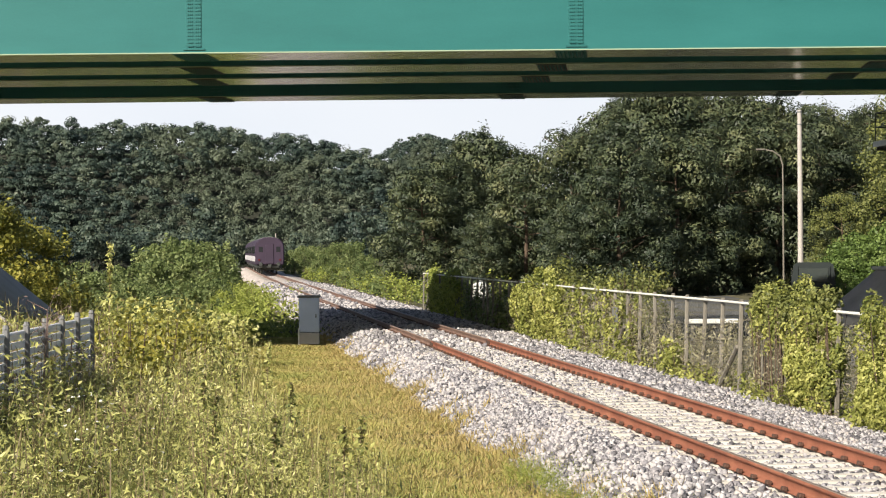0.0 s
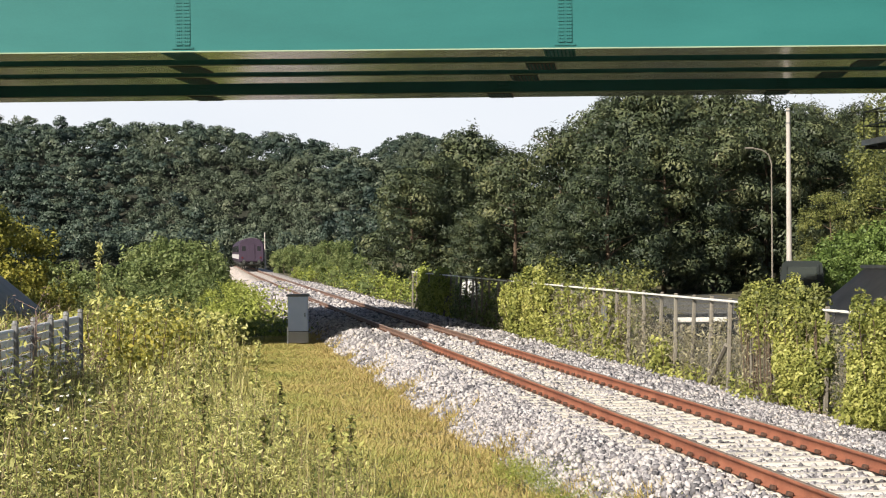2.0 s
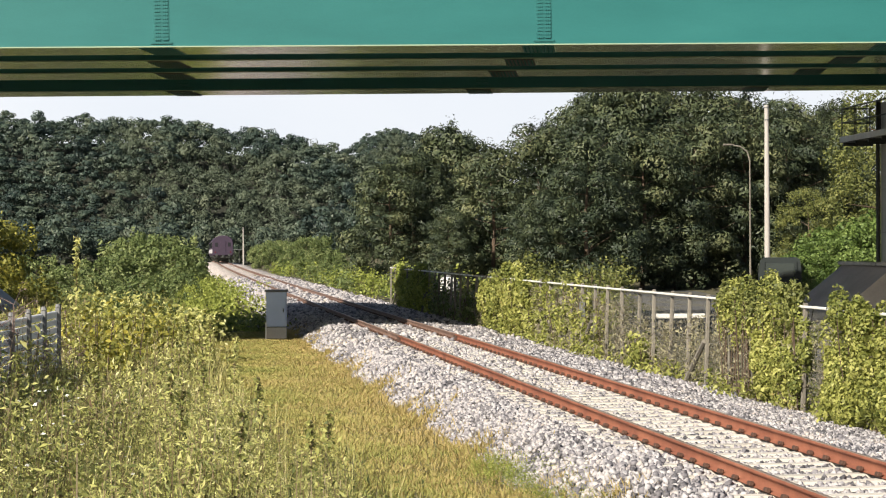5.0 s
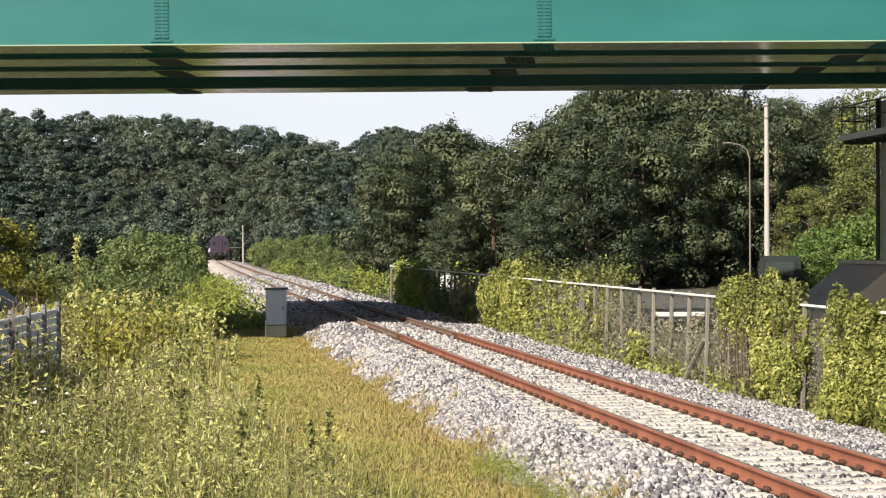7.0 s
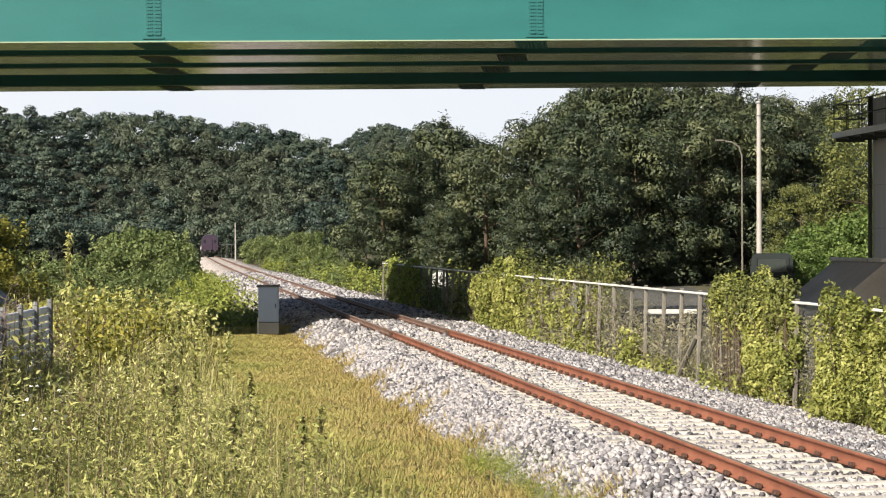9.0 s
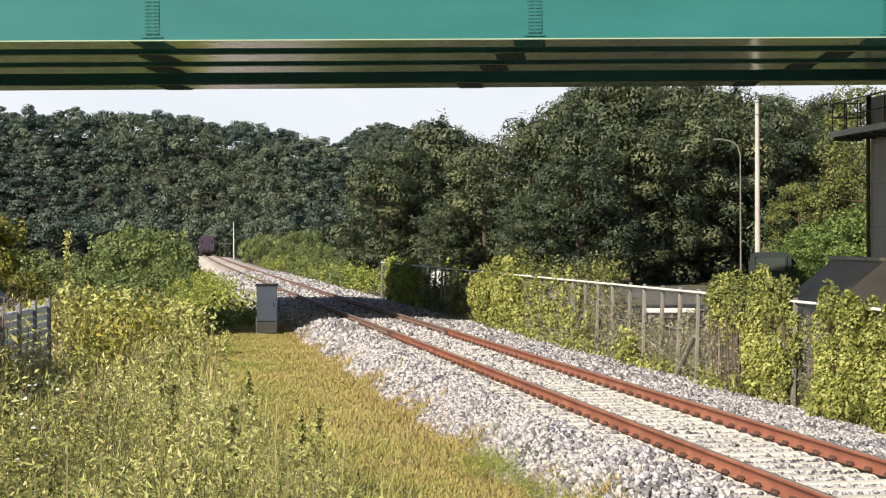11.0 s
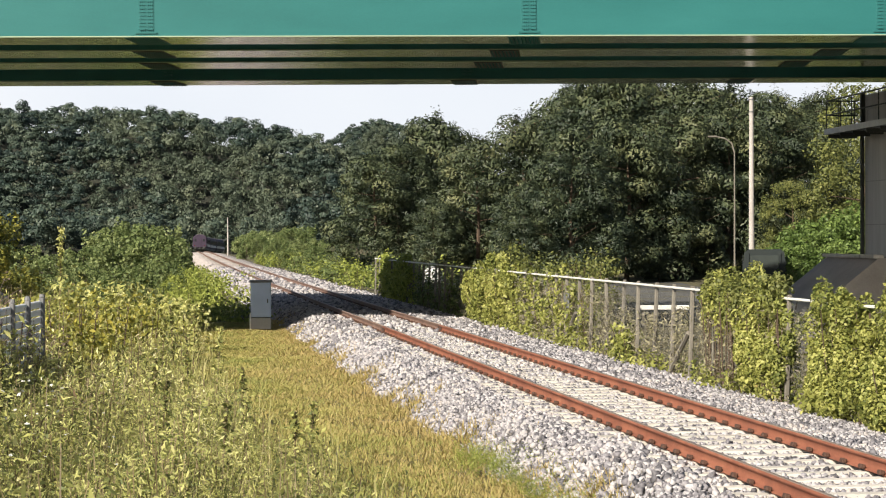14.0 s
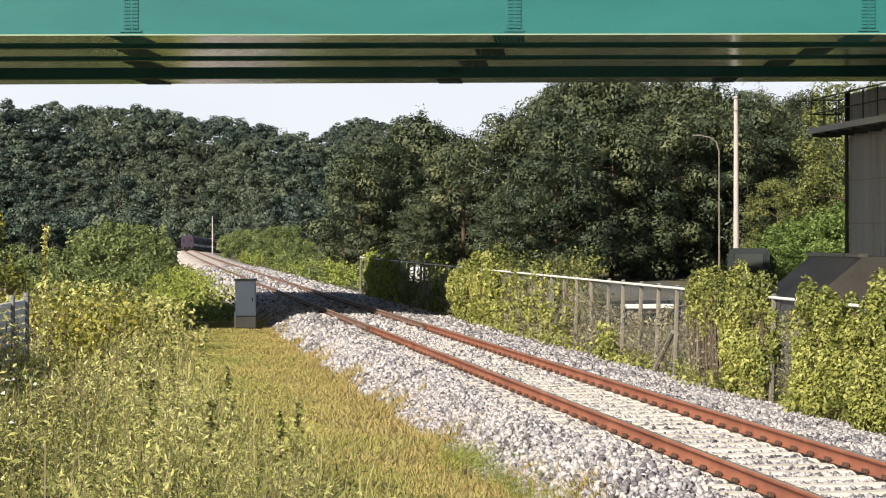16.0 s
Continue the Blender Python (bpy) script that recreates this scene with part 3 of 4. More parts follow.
# ======== plants ========
def leaves(rng, centres, size, aspect=0.5, up=0.0, fold=0.12, facing=None, loose=0.55):
    """One folded four-cornered leaf at each centre; up: how far leaves face the sky; facing: the way out of the clump that they lean to."""
    n = len(centres)
    R = spin(rng, n)
    a, b = R[:, :, 0], R[:, :, 1]
    if facing is not None:
        f = facing / (np.linalg.norm(facing, axis=1)[:, None] + 1e-9) + rng.normal(size=(n, 3)) * loose
        f /= np.linalg.norm(f, axis=1)[:, None] + 1e-9
        a = np.cross(f, a)
        a /= np.linalg.norm(a, axis=1)[:, None] + 1e-9
        b = np.cross(f, a)
        up = 0.0
    if up:
        a = a * np.array([1, 1, 1 - up])
        b = b * np.array([1, 1, 1 - up])
        a /= np.linalg.norm(a, axis=1)[:, None] + 1e-9
        b = b - a * (a * b).sum(1)[:, None]
        b /= np.linalg.norm(b, axis=1)[:, None] + 1e-9
    c = np.cross(a, b)
    s = (np.asarray(size) * rng.uniform(0.6, 1.3, n))[:, None]
    v = np.stack([centres - a * s * 0.5, centres + b * s * 0.5 * aspect + c * s * fold, centres + a * s * 0.5, centres - b * s * 0.5 * aspect + c * s * fold], 1)
    return v.reshape(-1, 3)


def quads(n):
    return np.arange(4 * n).reshape(-1, 4)


def foliage(name, verts, material, parent=None, label=""):
    v = np.asarray(verts).reshape(-1, 3)
    return solid(name, mesh_of(name, v, quads(len(v) // 4)), material, parent, label)


def shell(rng, n, flat=1.0, inner=0.55):
    """Points in the outer part of a unit ball."""
    p = rng.normal(size=(n, 3))
    p /= np.linalg.norm(p, axis=1)[:, None]
    return p * (rng.uniform(inner ** 3, 1, n) ** (1 / 3))[:, None] * [1, 1, flat]


def limbs(rng, height, spread, count, start, r0):
    bm = bmesh.new()
    top = Vector((rng.uniform(-0.3, 0.3), rng.uniform(-0.3, 0.3), height * 0.92))
    mid = Vector((rng.uniform(-0.25, 0.25), rng.uniform(-0.25, 0.25), height * 0.45))
    add_rod(bm, (0, 0, -0.4), mid, r0, r0 * 0.65)
    add_rod(bm, mid, top, r0 * 0.65, r0 * 0.12)
    for k in range(count):
        f = start + (0.95 - start) * (k + 0.5) / count
        a = k * 2.4 + rng.uniform(-0.4, 0.4)
        base = mid.lerp(top, (f - 0.45) / 0.47) if f > 0.45 else Vector((0, 0, 0)).lerp(mid, f / 0.45)
        reach = spread * rng.uniform(0.6, 0.95) * (1.05 - f * 0.6)
        tip = base + Vector((math.cos(a) * reach, math.sin(a) * reach, reach * rng.uniform(0.05, 0.5)))
        add_rod(bm, base, tip, r0 * 0.28, r0 * 0.06, 6)
    return bm


def pine_tree(seed, height, spread, low=0.08):
    """Pine: a leaning trunk, limbs, flat tufts of needles with gaps between them, and a ragged top."""
    rng = np.random.default_rng(seed)
    t = thing("pine_tree", pose(0, 0, 0), "dark green pine tree at the edge of the wood", "tree", "pines beside the line")
    part("trunk", limbs(rng, height, spread, 18, max(0.2, low), height * 0.018), M_BARK, t)
    out = []
    count = 112
    for k in range(count):
        f = low + (1 - low) * ((k + rng.random()) / count)
        r = spread * (1.0 - 0.72 * max(0.0, (f - 0.5) / 0.5) ** 1.4) * (0.75 + 0.25 * min(1, f / 0.3))
        a, q = rng.uniform(0, 6.283), r * math.sqrt(rng.uniform(0.25, 1.0))
        size = rng.uniform(0.55, 1.3) * spread * 0.29
        c = np.array([math.cos(a) * q, math.sin(a) * q, height * (0.98 * f) - 0.1 * q + rng.normal() * 0.2])
        p = shell(rng, 180, 0.55, 0.75) * size
        out.append(leaves(rng, p + c, 0.35, 0.38, facing=p * [1, 1, 1.8] + [0, 0, 0.2 * size], loose=0.2))
    for k in range(9):
        a, q = rng.uniform(0, 6.283), spread * rng.uniform(0.0, 0.38)
        c = np.array([math.cos(a) * q, math.sin(a) * q, height * (1.0 - 0.28 * q / spread)])
        p = rng.normal(size=(90, 3)) * [0.2, 0.2, 0.5]
        out.append(leaves(rng, p + c, 0.3, 0.3, facing=p + [0, 0, 0.5], loose=0.5))
    foliage("crown", np.concatenate(out), L_PINE, t)
    return t


def broad_tree(name, seed, height, spread, material, label, group, leaf=0.22, clumps=70, per=95, low=0.15):
    rng = np.random.default_rng(seed)
    t = thing(name, pose(0, 0, 0), label, "tree" if "tree" in name else "bush", group)
    part("trunk", limbs(rng, height * 0.9, spread * 0.8, 9, max(0.1, low), max(0.04, height * 0.016)), M_BARK, t)
    out = []
    for k in range(clumps):
        f = low + (1 - low) * rng.random()
        r = spread * math.sqrt(max(0.05, 1 - ((f - 0.5) / 0.55) ** 2)) * math.sqrt(rng.uniform(0.2, 1.0))
        a = rng.uniform(0, 6.283)
        size = spread * rng.uniform(0.14, 0.30)
        c = np.array([math.cos(a) * r, math.sin(a) * r, min(height * f, height - size * 0.4)])
        p = shell(rng, per, 0.75, 0.55) * size
        out.append(leaves(rng, p + c, leaf, 0.6, facing=p + [0, 0, 0.25 * size], loose=0.4))
    for k in range(clumps // 2):
        f = rng.uniform(0.35, 1.0)
        r = spread * math.sqrt(max(0.05, 1 - ((f - 0.5) / 0.6) ** 2))
        a = rng.uniform(0, 6.283)
        size = spread * rng.uniform(0.06, 0.13)
        p = shell(rng, per // 4, 1.0, 0.3) * [size, size, size * 2.4]
        out.append(leaves(rng, p + [math.cos(a) * r, math.sin(a) * r, height * f], leaf, 0.6, facing=p + [0, 0, 0.4 * size], loose=0.5))
    foliage("crown", np.concatenate(out), material, t)
    return t


def plant_all(makers, spots):
    """The first spot of each maker takes the original, all others copies."""
    used = set()
    for k, (kind, x, y, scale, turn) in enumerate(spots):
        z = float(ground_z(x, y))
        ob = makers[kind]
        if kind in used:
            ob = copy_thing(ob, pose(x, y, z, 0, 0, turn))
        else:
            used.add(kind)
            ob.matrix_world = pose(x, y, z, 0, 0, turn)
        ob.scale = (scale, scale, scale)


def build_pines():
    sizes = (12.0, 13.5, 13.0, 14.0)
    makers = {0: pine_tree(11, 12.0, 4.6), 1: pine_tree(12, 13.5, 5.0), 2: pine_tree(13, 13.0, 5.0, 0.24), 3: pine_tree(14, 14.0, 5.2, 0.22)}
    rng = random.Random(4)
    spots = []
    # kind (2 and 3 have bare lower trunks), x, y, height of the top
    for kind, x, y, top in [(0, 14.4, 142, 7.4), (1, 16.6, 147, 8.3), (0, 19.7, 150, 10.2), (1, 18.2, 160, 8.0), (0, 20.6, 138, 8.2), (1, 25.2, 148, 10.2), (0, 17.6, 136, 4.2),
                            (0, 22.0, 128, 5.2), (1, 24.6, 127, 8.4), (0, 28.6, 130.5, 9.4), (1, 32.6, 134, 9.8), (0, 36.6, 137, 10.2), (1, 40.6, 140.5, 10.4), (0, 44.6, 144, 10.0),
                            (3, 28.6, 146, 11.8), (2, 31.2, 146, 13.3), (3, 35.0, 151, 13.4), (2, 37.8, 150, 12.8), (3, 42.6, 158, 13.0), (2, 43.6, 151, 12.0), (3, 47.6, 156, 11.8),
                            (1, 52, 165, 13), (0, 33, 172, 13.8), (1, 40, 176, 14.0),
                            (0, 30.4, 129.5, 2.2), (1, 34.2, 132.5, 2.4), (0, 38.2, 136, 2.6), (1, 42.2, 139.5, 2.8), (0, 46, 143, 3.0)]:
        z = float(ground_z(x, y))
        spots.append((kind, x, y, (top - z) / sizes[kind], rng.uniform(0, 360)))
    plant_all(makers, spots)


build_pines()


def build_bushes():
    green = {k: broad_tree("bush", 30 + k, 3.0, 1.7, L_BUSH, "leafy green bush on the embankment", "bushes beside the line", 0.17, 46, 80, 0.05) for k in (0, 1, 2)}
    rng = random.Random(8)
    spots = []
    for x, y, h in [(-0.8, 185, 6.0), (0.4, 190, 5.4), (-3.2, 195, 5.6), (-5.0, 172, 4.2), (-2.2, 165, 4.4), (0.6, 160, 4.4), (1.0, 172, 4.0), (-6.8, 160, 3.6), (-4.0, 140, 3.0), (-1.4, 135, 3.2), (0.6, 130, 2.7),
                    (-1.5, 120, 2.6), (-3.4, 115, 2.5), (-0.2, 108, 2.2), (-5.5, 125, 2.8), (-8.2, 140, 3.4), (-10.5, 180, 4.2),
                    (10.9, 250, 3.6), (12.4, 260, 4.0), (13.6, 235, 3.4), (11.8, 215, 2.6), (13.8, 205, 3.0), (11.6, 185, 2.3), (13.6, 180, 2.7), (12.0, 165, 1.9), (14.0, 160, 2.4), (15.6, 190, 3.2), (17.0, 220, 3.6),
                    (15.5, 270, 4.4), (18.5, 290, 5.0), (12.6, 300, 3.6), (14.4, 320, 4.2), (21, 310, 5.4), (24, 340, 6.0), (17, 350, 5.2), (20, 380, 5.6), (26, 400, 6.5),
                    (-2.0, 300, 4.2), (-3.0, 420, 4.6), (-1.5, 480, 5.0)]:
        spots.append((len(spots) % 3, x, y, h / 3.0 * (0.72 if x > 9 else 1.0), rng.uniform(0, 360)))
    plant_all(green, spots)
    shade = {k: broad_tree("shrub", 60 + k, 2.6, 1.6, L_YELLOW if k == 0 else L_HEDGE, ("yellowing" if k == 0 else "bright green") + " leafy shrub near the bridge", "shrubs near the bridge", 0.13 if k else 0.08, 50, 100 if k else 200, 0.05) for k in (0, 1)}
    spots = []
    for kind, x, y, h in [(0, -8.9, 96, 6.4), (0, -10.4, 94, 6.8), (0, -7.6, 95, 4.6), (0, -6.4, 92, 3.4), (0, -12.3, 98, 7.0), (0, -7.8, 88, 3.4), (0, -5.2, 96, 2.6),
                          (1, 27.5, 92, 2.4), (1, 29.0, 95, 2.9), (1, 30.6, 97, 3.4), (1, 26.4, 90, 1.8), (1, 32.5, 98, 3.8), (1, 34.5, 100, 4.2), (1, 29.6, 91, 2.5)]:
        spots.append((kind, x, y, h / 2.6, rng.uniform(0, 360)))
    plant_all(shade, spots)
    tall = {0: broad_tree("broadleaf_tree", 71, 9.0, 2.9, L_OLIVE, "light green broadleaf tree behind the pier", "trees behind the pier", 0.15, 80, 150, 0.2)}
    plant_all(tall, [(0, 33.5, 112, 0.62, 10), (0, 36.2, 108, 1.14, 120), (0, 40.5, 116, 1.05, 250)])


build_bushes()


def build_forest():
    """The wooded hill beyond the line: crowns too many and too far to count."""
    rng = np.random.default_rng(21)

    def crown(clumps, radius, low, high, flat, size, count, leaf):
        out = []
        for c in range(clumps):
            a, q = rng.uniform(0, 6.283), radius * math.sqrt(rng.random())
            cz = low + (high - low) * (1 - (q / (radius * 1.15)) ** 2) * rng.uniform(0.55, 1.0)
            r = rng.uniform(*size)
            p = shell(rng, count, flat, 0.8) * r
            out.append(leaves(rng, p + [math.cos(a) * q, math.sin(a) * q, cz], leaf, 0.75, facing=p * [1, 1, 1 / flat] + [0, 0, 0.25 * r], loose=0.12))
        return np.concatenate(out)

    def under():
        low = np.stack([rng.uniform(-4.2, 4.2, 60), rng.uniform(-4.2, 4.2, 60), rng.uniform(0.8, 6.0, 60)], -1)
        return leaves(rng, low, 1.3, 0.7)

    pines = [np.concatenate([crown(17, 4.6, 3.5, 10.5, 0.45, (1.3, 2.4), 60, 0.70), under()]) for _ in range(5)]
    tall = [crown(15, 4.4, 7.5, 13.5, 0.45, (1.3, 2.4), 60, 0.70) for _ in range(5)]
    domes = [np.concatenate([crown(24, 4.4, 4.0, 9.8, 0.75, (1.1, 1.9), 42, 0.64), under()]) for _ in range(5)]
    dark, light = [], []
    for y0, y1, xs, step in ((604, 800, (-82, 108), 8.6), (975, 1075, (62, 165), 8.4)):
        y = y0
        while y < y1:
            x = xs[0] * y / 780 if y < 850 else xs[0]
            while x < xs[1]:
                px, py = x + rng.uniform(-2, 2), y + rng.uniform(-2, 2)
                clear = py > 650 or abs(px - float(track_x(min(py, 640)))) > 9
                if clear and (py > 640 or px < 4 or px > 30):
                    grove = math.sin(px * 0.045 + 0.6) * math.sin(py * 0.03 - 1.0 + px * 0.012) + rng.normal() * 0.35
                    kinds, rows = (tall, dark) if py < 660 else (domes, light) if grove > 0.25 else (pines, dark)
                    s = rng.uniform(0.85, 1.15) * (0.85 if py > 770 else 1.0)
                    a = rng.uniform(0, 6.283)
                    m = np.array([[math.cos(a), -math.sin(a), 0], [math.sin(a), math.cos(a), 0], [0, 0, rng.uniform(0.9, 1.15)]]) * s
                    rows.append(kinds[rng.integers(5)] @ m.T + [px, py, float(ground_z(px, py)) - 0.5])
                x += step * rng.uniform(0.85, 1.15)
            y += step
    tagged(foliage("forest", np.concatenate(dark), L_FOREST), "dense dark green pine wood covering the hill", "forest", kind="stuff")
    tagged(foliage("forest", np.concatenate(light), L_GROVE), "paler grey-green broadleaf crowns on the wooded hill", "forest", kind="stuff")


build_forest()


def weed_shapes(rng, least, most, leaf):
    """Weeds of several kinds, each as stalk quads and leaf quads; leaf: smallest and largest leaf."""
    out = []
    for k in range(10):
        h = rng.uniform(0.5, 1.05)
        st, lv = [], []
        for s in range(rng.integers(3, 6)):
            a, lean = rng.uniform(0, 6.283), rng.uniform(0.05, 0.4)
            tip = np.array([math.cos(a) * lean, math.sin(a) * lean, 1.0]) * h * rng.uniform(0.6, 1.05)
            b = np.array([rng.uniform(-0.1, 0.1), rng.uniform(-0.1, 0.1), -0.03])
            w = np.array([math.sin(a), -math.cos(a), 0]) * 0.007
            st.append(np.array([b - w, b + w, tip + w * 0.4, tip - w * 0.4]))
            n = rng.integers(least, most)
            f = rng.uniform(0.12, 1.0, n)[:, None] ** 0.8
            lv.append(leaves(rng, b + (tip - b) * f + rng.normal(size=(n, 3)) * 0.07, rng.uniform(*leaf), rng.uniform(0.16, 0.42), facing=np.tile([-0.4, -0.4, 0.45], (n, 1)), loose=1.0))
        out.append((np.concatenate(st), np.concatenate(lv)))
    return out


def scatter(rng, shapes, xs, ys, scale):
    out = []
    zs = ground_z(xs, ys)
    pick, turn = rng.integers(0, len(shapes), len(xs)), rng.uniform(0, 6.283, len(xs))
    for k in range(len(shapes)):
        w = np.where(pick == k)[0]
        c, s = np.cos(turn[w])[:, None], np.sin(turn[w])[:, None]
        p = shapes[k][None] * scale[w][:, None, None]
        q = np.stack([p[..., 0] * c - p[..., 1] * s, p[..., 0] * s + p[..., 1] * c, p[..., 2]], -1)
        out.append((q + np.stack([xs[w], ys[w], zs[w]], -1)[:, None]).reshape(-1, 3))
    return np.concatenate(out)


def build_weeds():
    rng = np.random.default_rng(31)
    shapes = weed_shapes(rng, 12, 20, (0.06, 0.10))
    fine = weed_shapes(rng, 30, 46, (0.032, 0.07))
    n = 6000
    y = 14 + 58 * rng.random(n) ** 1.1
    edge = np.interp(y, [14, 25, 33, 44, 68, 75], [2.3, 1.9, 1.3, 0.8, 0.9, 1.0]) + rng.normal(size=n) * 0.22
    x = edge - (edge + 0.1 * y + 1.5) * rng.random(n)
    s = rng.uniform(0.65, 1.25, n) * np.interp(edge - x, [-0.3, 0.8, 2.6, 4.0], [0.55, 1.0, 1.15, 1.5]) * (0.88 + 0.3 * np.sin(x * 2.3 + 0.6 * y) * np.sin(y * 0.9 - x * 1.1))
    for close, kinds in ((y < 33, fine), (y >= 33, shapes)):
        px, py, ps = x[close], y[close], s[close]
        tagged(foliage("weeds", scatter(np.random.default_rng(32), [a[1] for a in kinds], px, py, ps), L_WEED), "tangled yellow-green weeds beside the track", "weeds", kind="stuff")
        tagged(foliage("weed_stalks", scatter(np.random.default_rng(32), [a[0] for a in kinds], px, py, ps), L_DRY), "thin brown stalks among the weeds", "weeds", kind="stuff")
    # long thin grass blades standing among the weeds
    m = 6000
    yy = 15 + 56 * rng.random(m) ** 0.8
    ee = np.interp(yy, [14, 25, 33, 44, 68, 75], [2.5, 2.1, 1.6, 1.2, 1.2, 1.2]) + rng.normal(size=m) * 0.25
    xx = ee - (ee + 0.095 * yy + 1.2) * rng.random(m) ** 1.1
    a, h = rng.uniform(0, 6.283, m), rng.uniform(0.3, 0.85, m)
    b = np.stack([xx, yy, ground_z(xx, yy) - 0.02], -1)
    w = np.stack([np.sin(a), -np.cos(a), 0 * a], -1) * (0.004 + 0.00012 * yy)[:, None]
    out = np.stack([np.cos(a), np.sin(a), 0 * a], -1) * (h * rng.uniform(0.1, 0.5, m))[:, None]
    up = np.stack([0 * h, 0 * h, h], -1)
    k = b + out * 0.35 + up * 0.65
    t = b + out + up
    tagged(foliage("tall_grass", np.concatenate([np.stack([b - w, b + w, k + w * 0.8, k - w * 0.8], 1), np.stack([k - w * 0.8, k + w * 0.8, t + w * 0.2, t - w * 0.2], 1)]), L_BLADE),
           "long pale grass blades among the weeds", "grass", kind="stuff")
    # white flower heads
    m = 170
    yy = rng.uniform(20, 48, m)
    xx = -0.085 * yy + rng.uniform(-0.3, 1.6, m)
    c = np.stack([xx, yy, ground_z(xx, yy) + rng.uniform(0.75, 1.15, m)], -1)
    tagged(foliage("flower_heads", leaves(rng, c, 0.055, 0.9, 0.7), L_FLOWER), "small white flower heads among the weeds", "flowers", kind="stuff")
    # short grass of the verge
    n = 220000
    y = 20 + 55 * rng.random(n) ** 1.25
    x = rng.uniform(0.2, 4.95, n)
    toe = 4.14 + 0.2 * np.sin(y * 0.9) + 0.16 * np.sin(y * 2.3 + 1) + 0.10 * np.sin(y * 5.1) + np.clip(27 - y, 0, 8) * 0.04
    keep = x < toe + rng.normal(size=n) * 0.2
    x, y = x[keep], y[keep]
    n = len(x)
    h = rng.uniform(0.04, 0.115, n) * np.interp(x, [0.2, 2.0, 3.8, 4.1], [1.1, 0.65, 0.7, 1.35])
    a = rng.uniform(0, 6.283, n)
    w = np.stack([np.sin(a), -np.cos(a), 0 * a], -1) * (0.0045 + 0.00013 * y)[:, None]
    b = np.stack([x, y, np.maximum(ground_z(x, y), bed_z(np.clip(x - TRACK_X, -2.62, 0)) * (x > 3.95) - 9 * (x <= 3.95)) - 0.01], -1)
    bend = np.stack([np.cos(a), np.sin(a), 0 * a], -1) * (h * rng.uniform(0.3, 1.6, n))[:, None]
    t = b + bend + np.stack([0 * h, 0 * h, h], -1)
    blade = np.stack([b - w, b + w, t + w * 0.3, t - w * 0.3], 1)
    straw = rng.random(n) < np.interp(x - toe[keep], [-2.2, -0.8, 0.0], [0.08, 0.4, 0.95])
    tagged(foliage("verge_grass", blade[~straw], L_GRASS), "short yellow-green grass of the verge", "grass", kind="stuff")
    tagged(foliage("dry_grass", blade[straw], L_STRAW), "short straw-brown grass at the foot of the ballast", "grass", kind="stuff")
    # a greener patch of low weeds at the foot of the ballast
    q = 300
    yy = rng.uniform(21, 28, q)
    xx = np.interp(yy, [21, 28], [4.5, 4.3]) + rng.normal(size=q) * 0.3
    tagged(foliage("low_weeds", scatter(np.random.default_rng(35), [a[1] for a in fine], xx, yy, rng.uniform(0.3, 0.6, q)), L_KUDZU), "fresh green low weeds beside the ballast", "weeds", kind="stuff")


build_weeds()


def build_tall_weed(x, y, h, leafsize, seed):
    rng = np.random.default_rng(seed)
    t = thing("tall_weed", pose(x, y, float(ground_z(x, y))), "tall single weed stalk with a seed head above the grass", "weed", "tall weeds in the verge")
    lean = rng.uniform(-0.12, 0.12)
    part("stalk", rod((0, 0, -0.1), (lean, 0, h), 0.014, 0.006, 6), L_DRY, t)
    n = int(110 * h)
    f = rng.uniform(0.2, 1.0, n) ** 0.8
    c = np.stack([lean * f, 0 * f, h * f], -1) + rng.normal(size=(n, 3)) * [0.05, 0.05, 0.02] * np.where(f > 0.75, 0.5, 1.2)[:, None]
    tagged(foliage("leaf", leaves(rng, c, leafsize * 0.85, 0.4, 0.1), L_WEED, t), kind="stuff")
    n = 120
    f = rng.uniform(0.66, 1.02, n)
    c = np.stack([lean * f, 0 * f, h * f], -1) + rng.normal(size=(n, 3)) * [0.013, 0.013, 0.01]
    tagged(foliage("seed_head", leaves(rng, c, 0.038, 0.5), L_SEED, t, "dark brown seed head"), kind="stuff")


for k, (x, y, h) in enumerate([(-1.55, 38, 3.2), (1.05, 36, 1.5), (0.62, 33, 1.45), (1.25, 29, 1.25), (0.2, 40, 1.5), (0.05, 30, 1.3), (1.9, 27, 0.9), (-0.5, 34, 1.35), (0.75, 24, 1.15), (1.6, 24.5, 1.0), (0.1, 26, 1.3), (-0.9, 31, 1.5), (0.5, 43, 1.6), (-1.2, 28, 1.3), (-2.0, 30, 1.55), (0.9, 46, 1.5), (-1.9, 25, 1.2)]):
    build_tall_weed(x, y, h, 0.11, 100 + k)


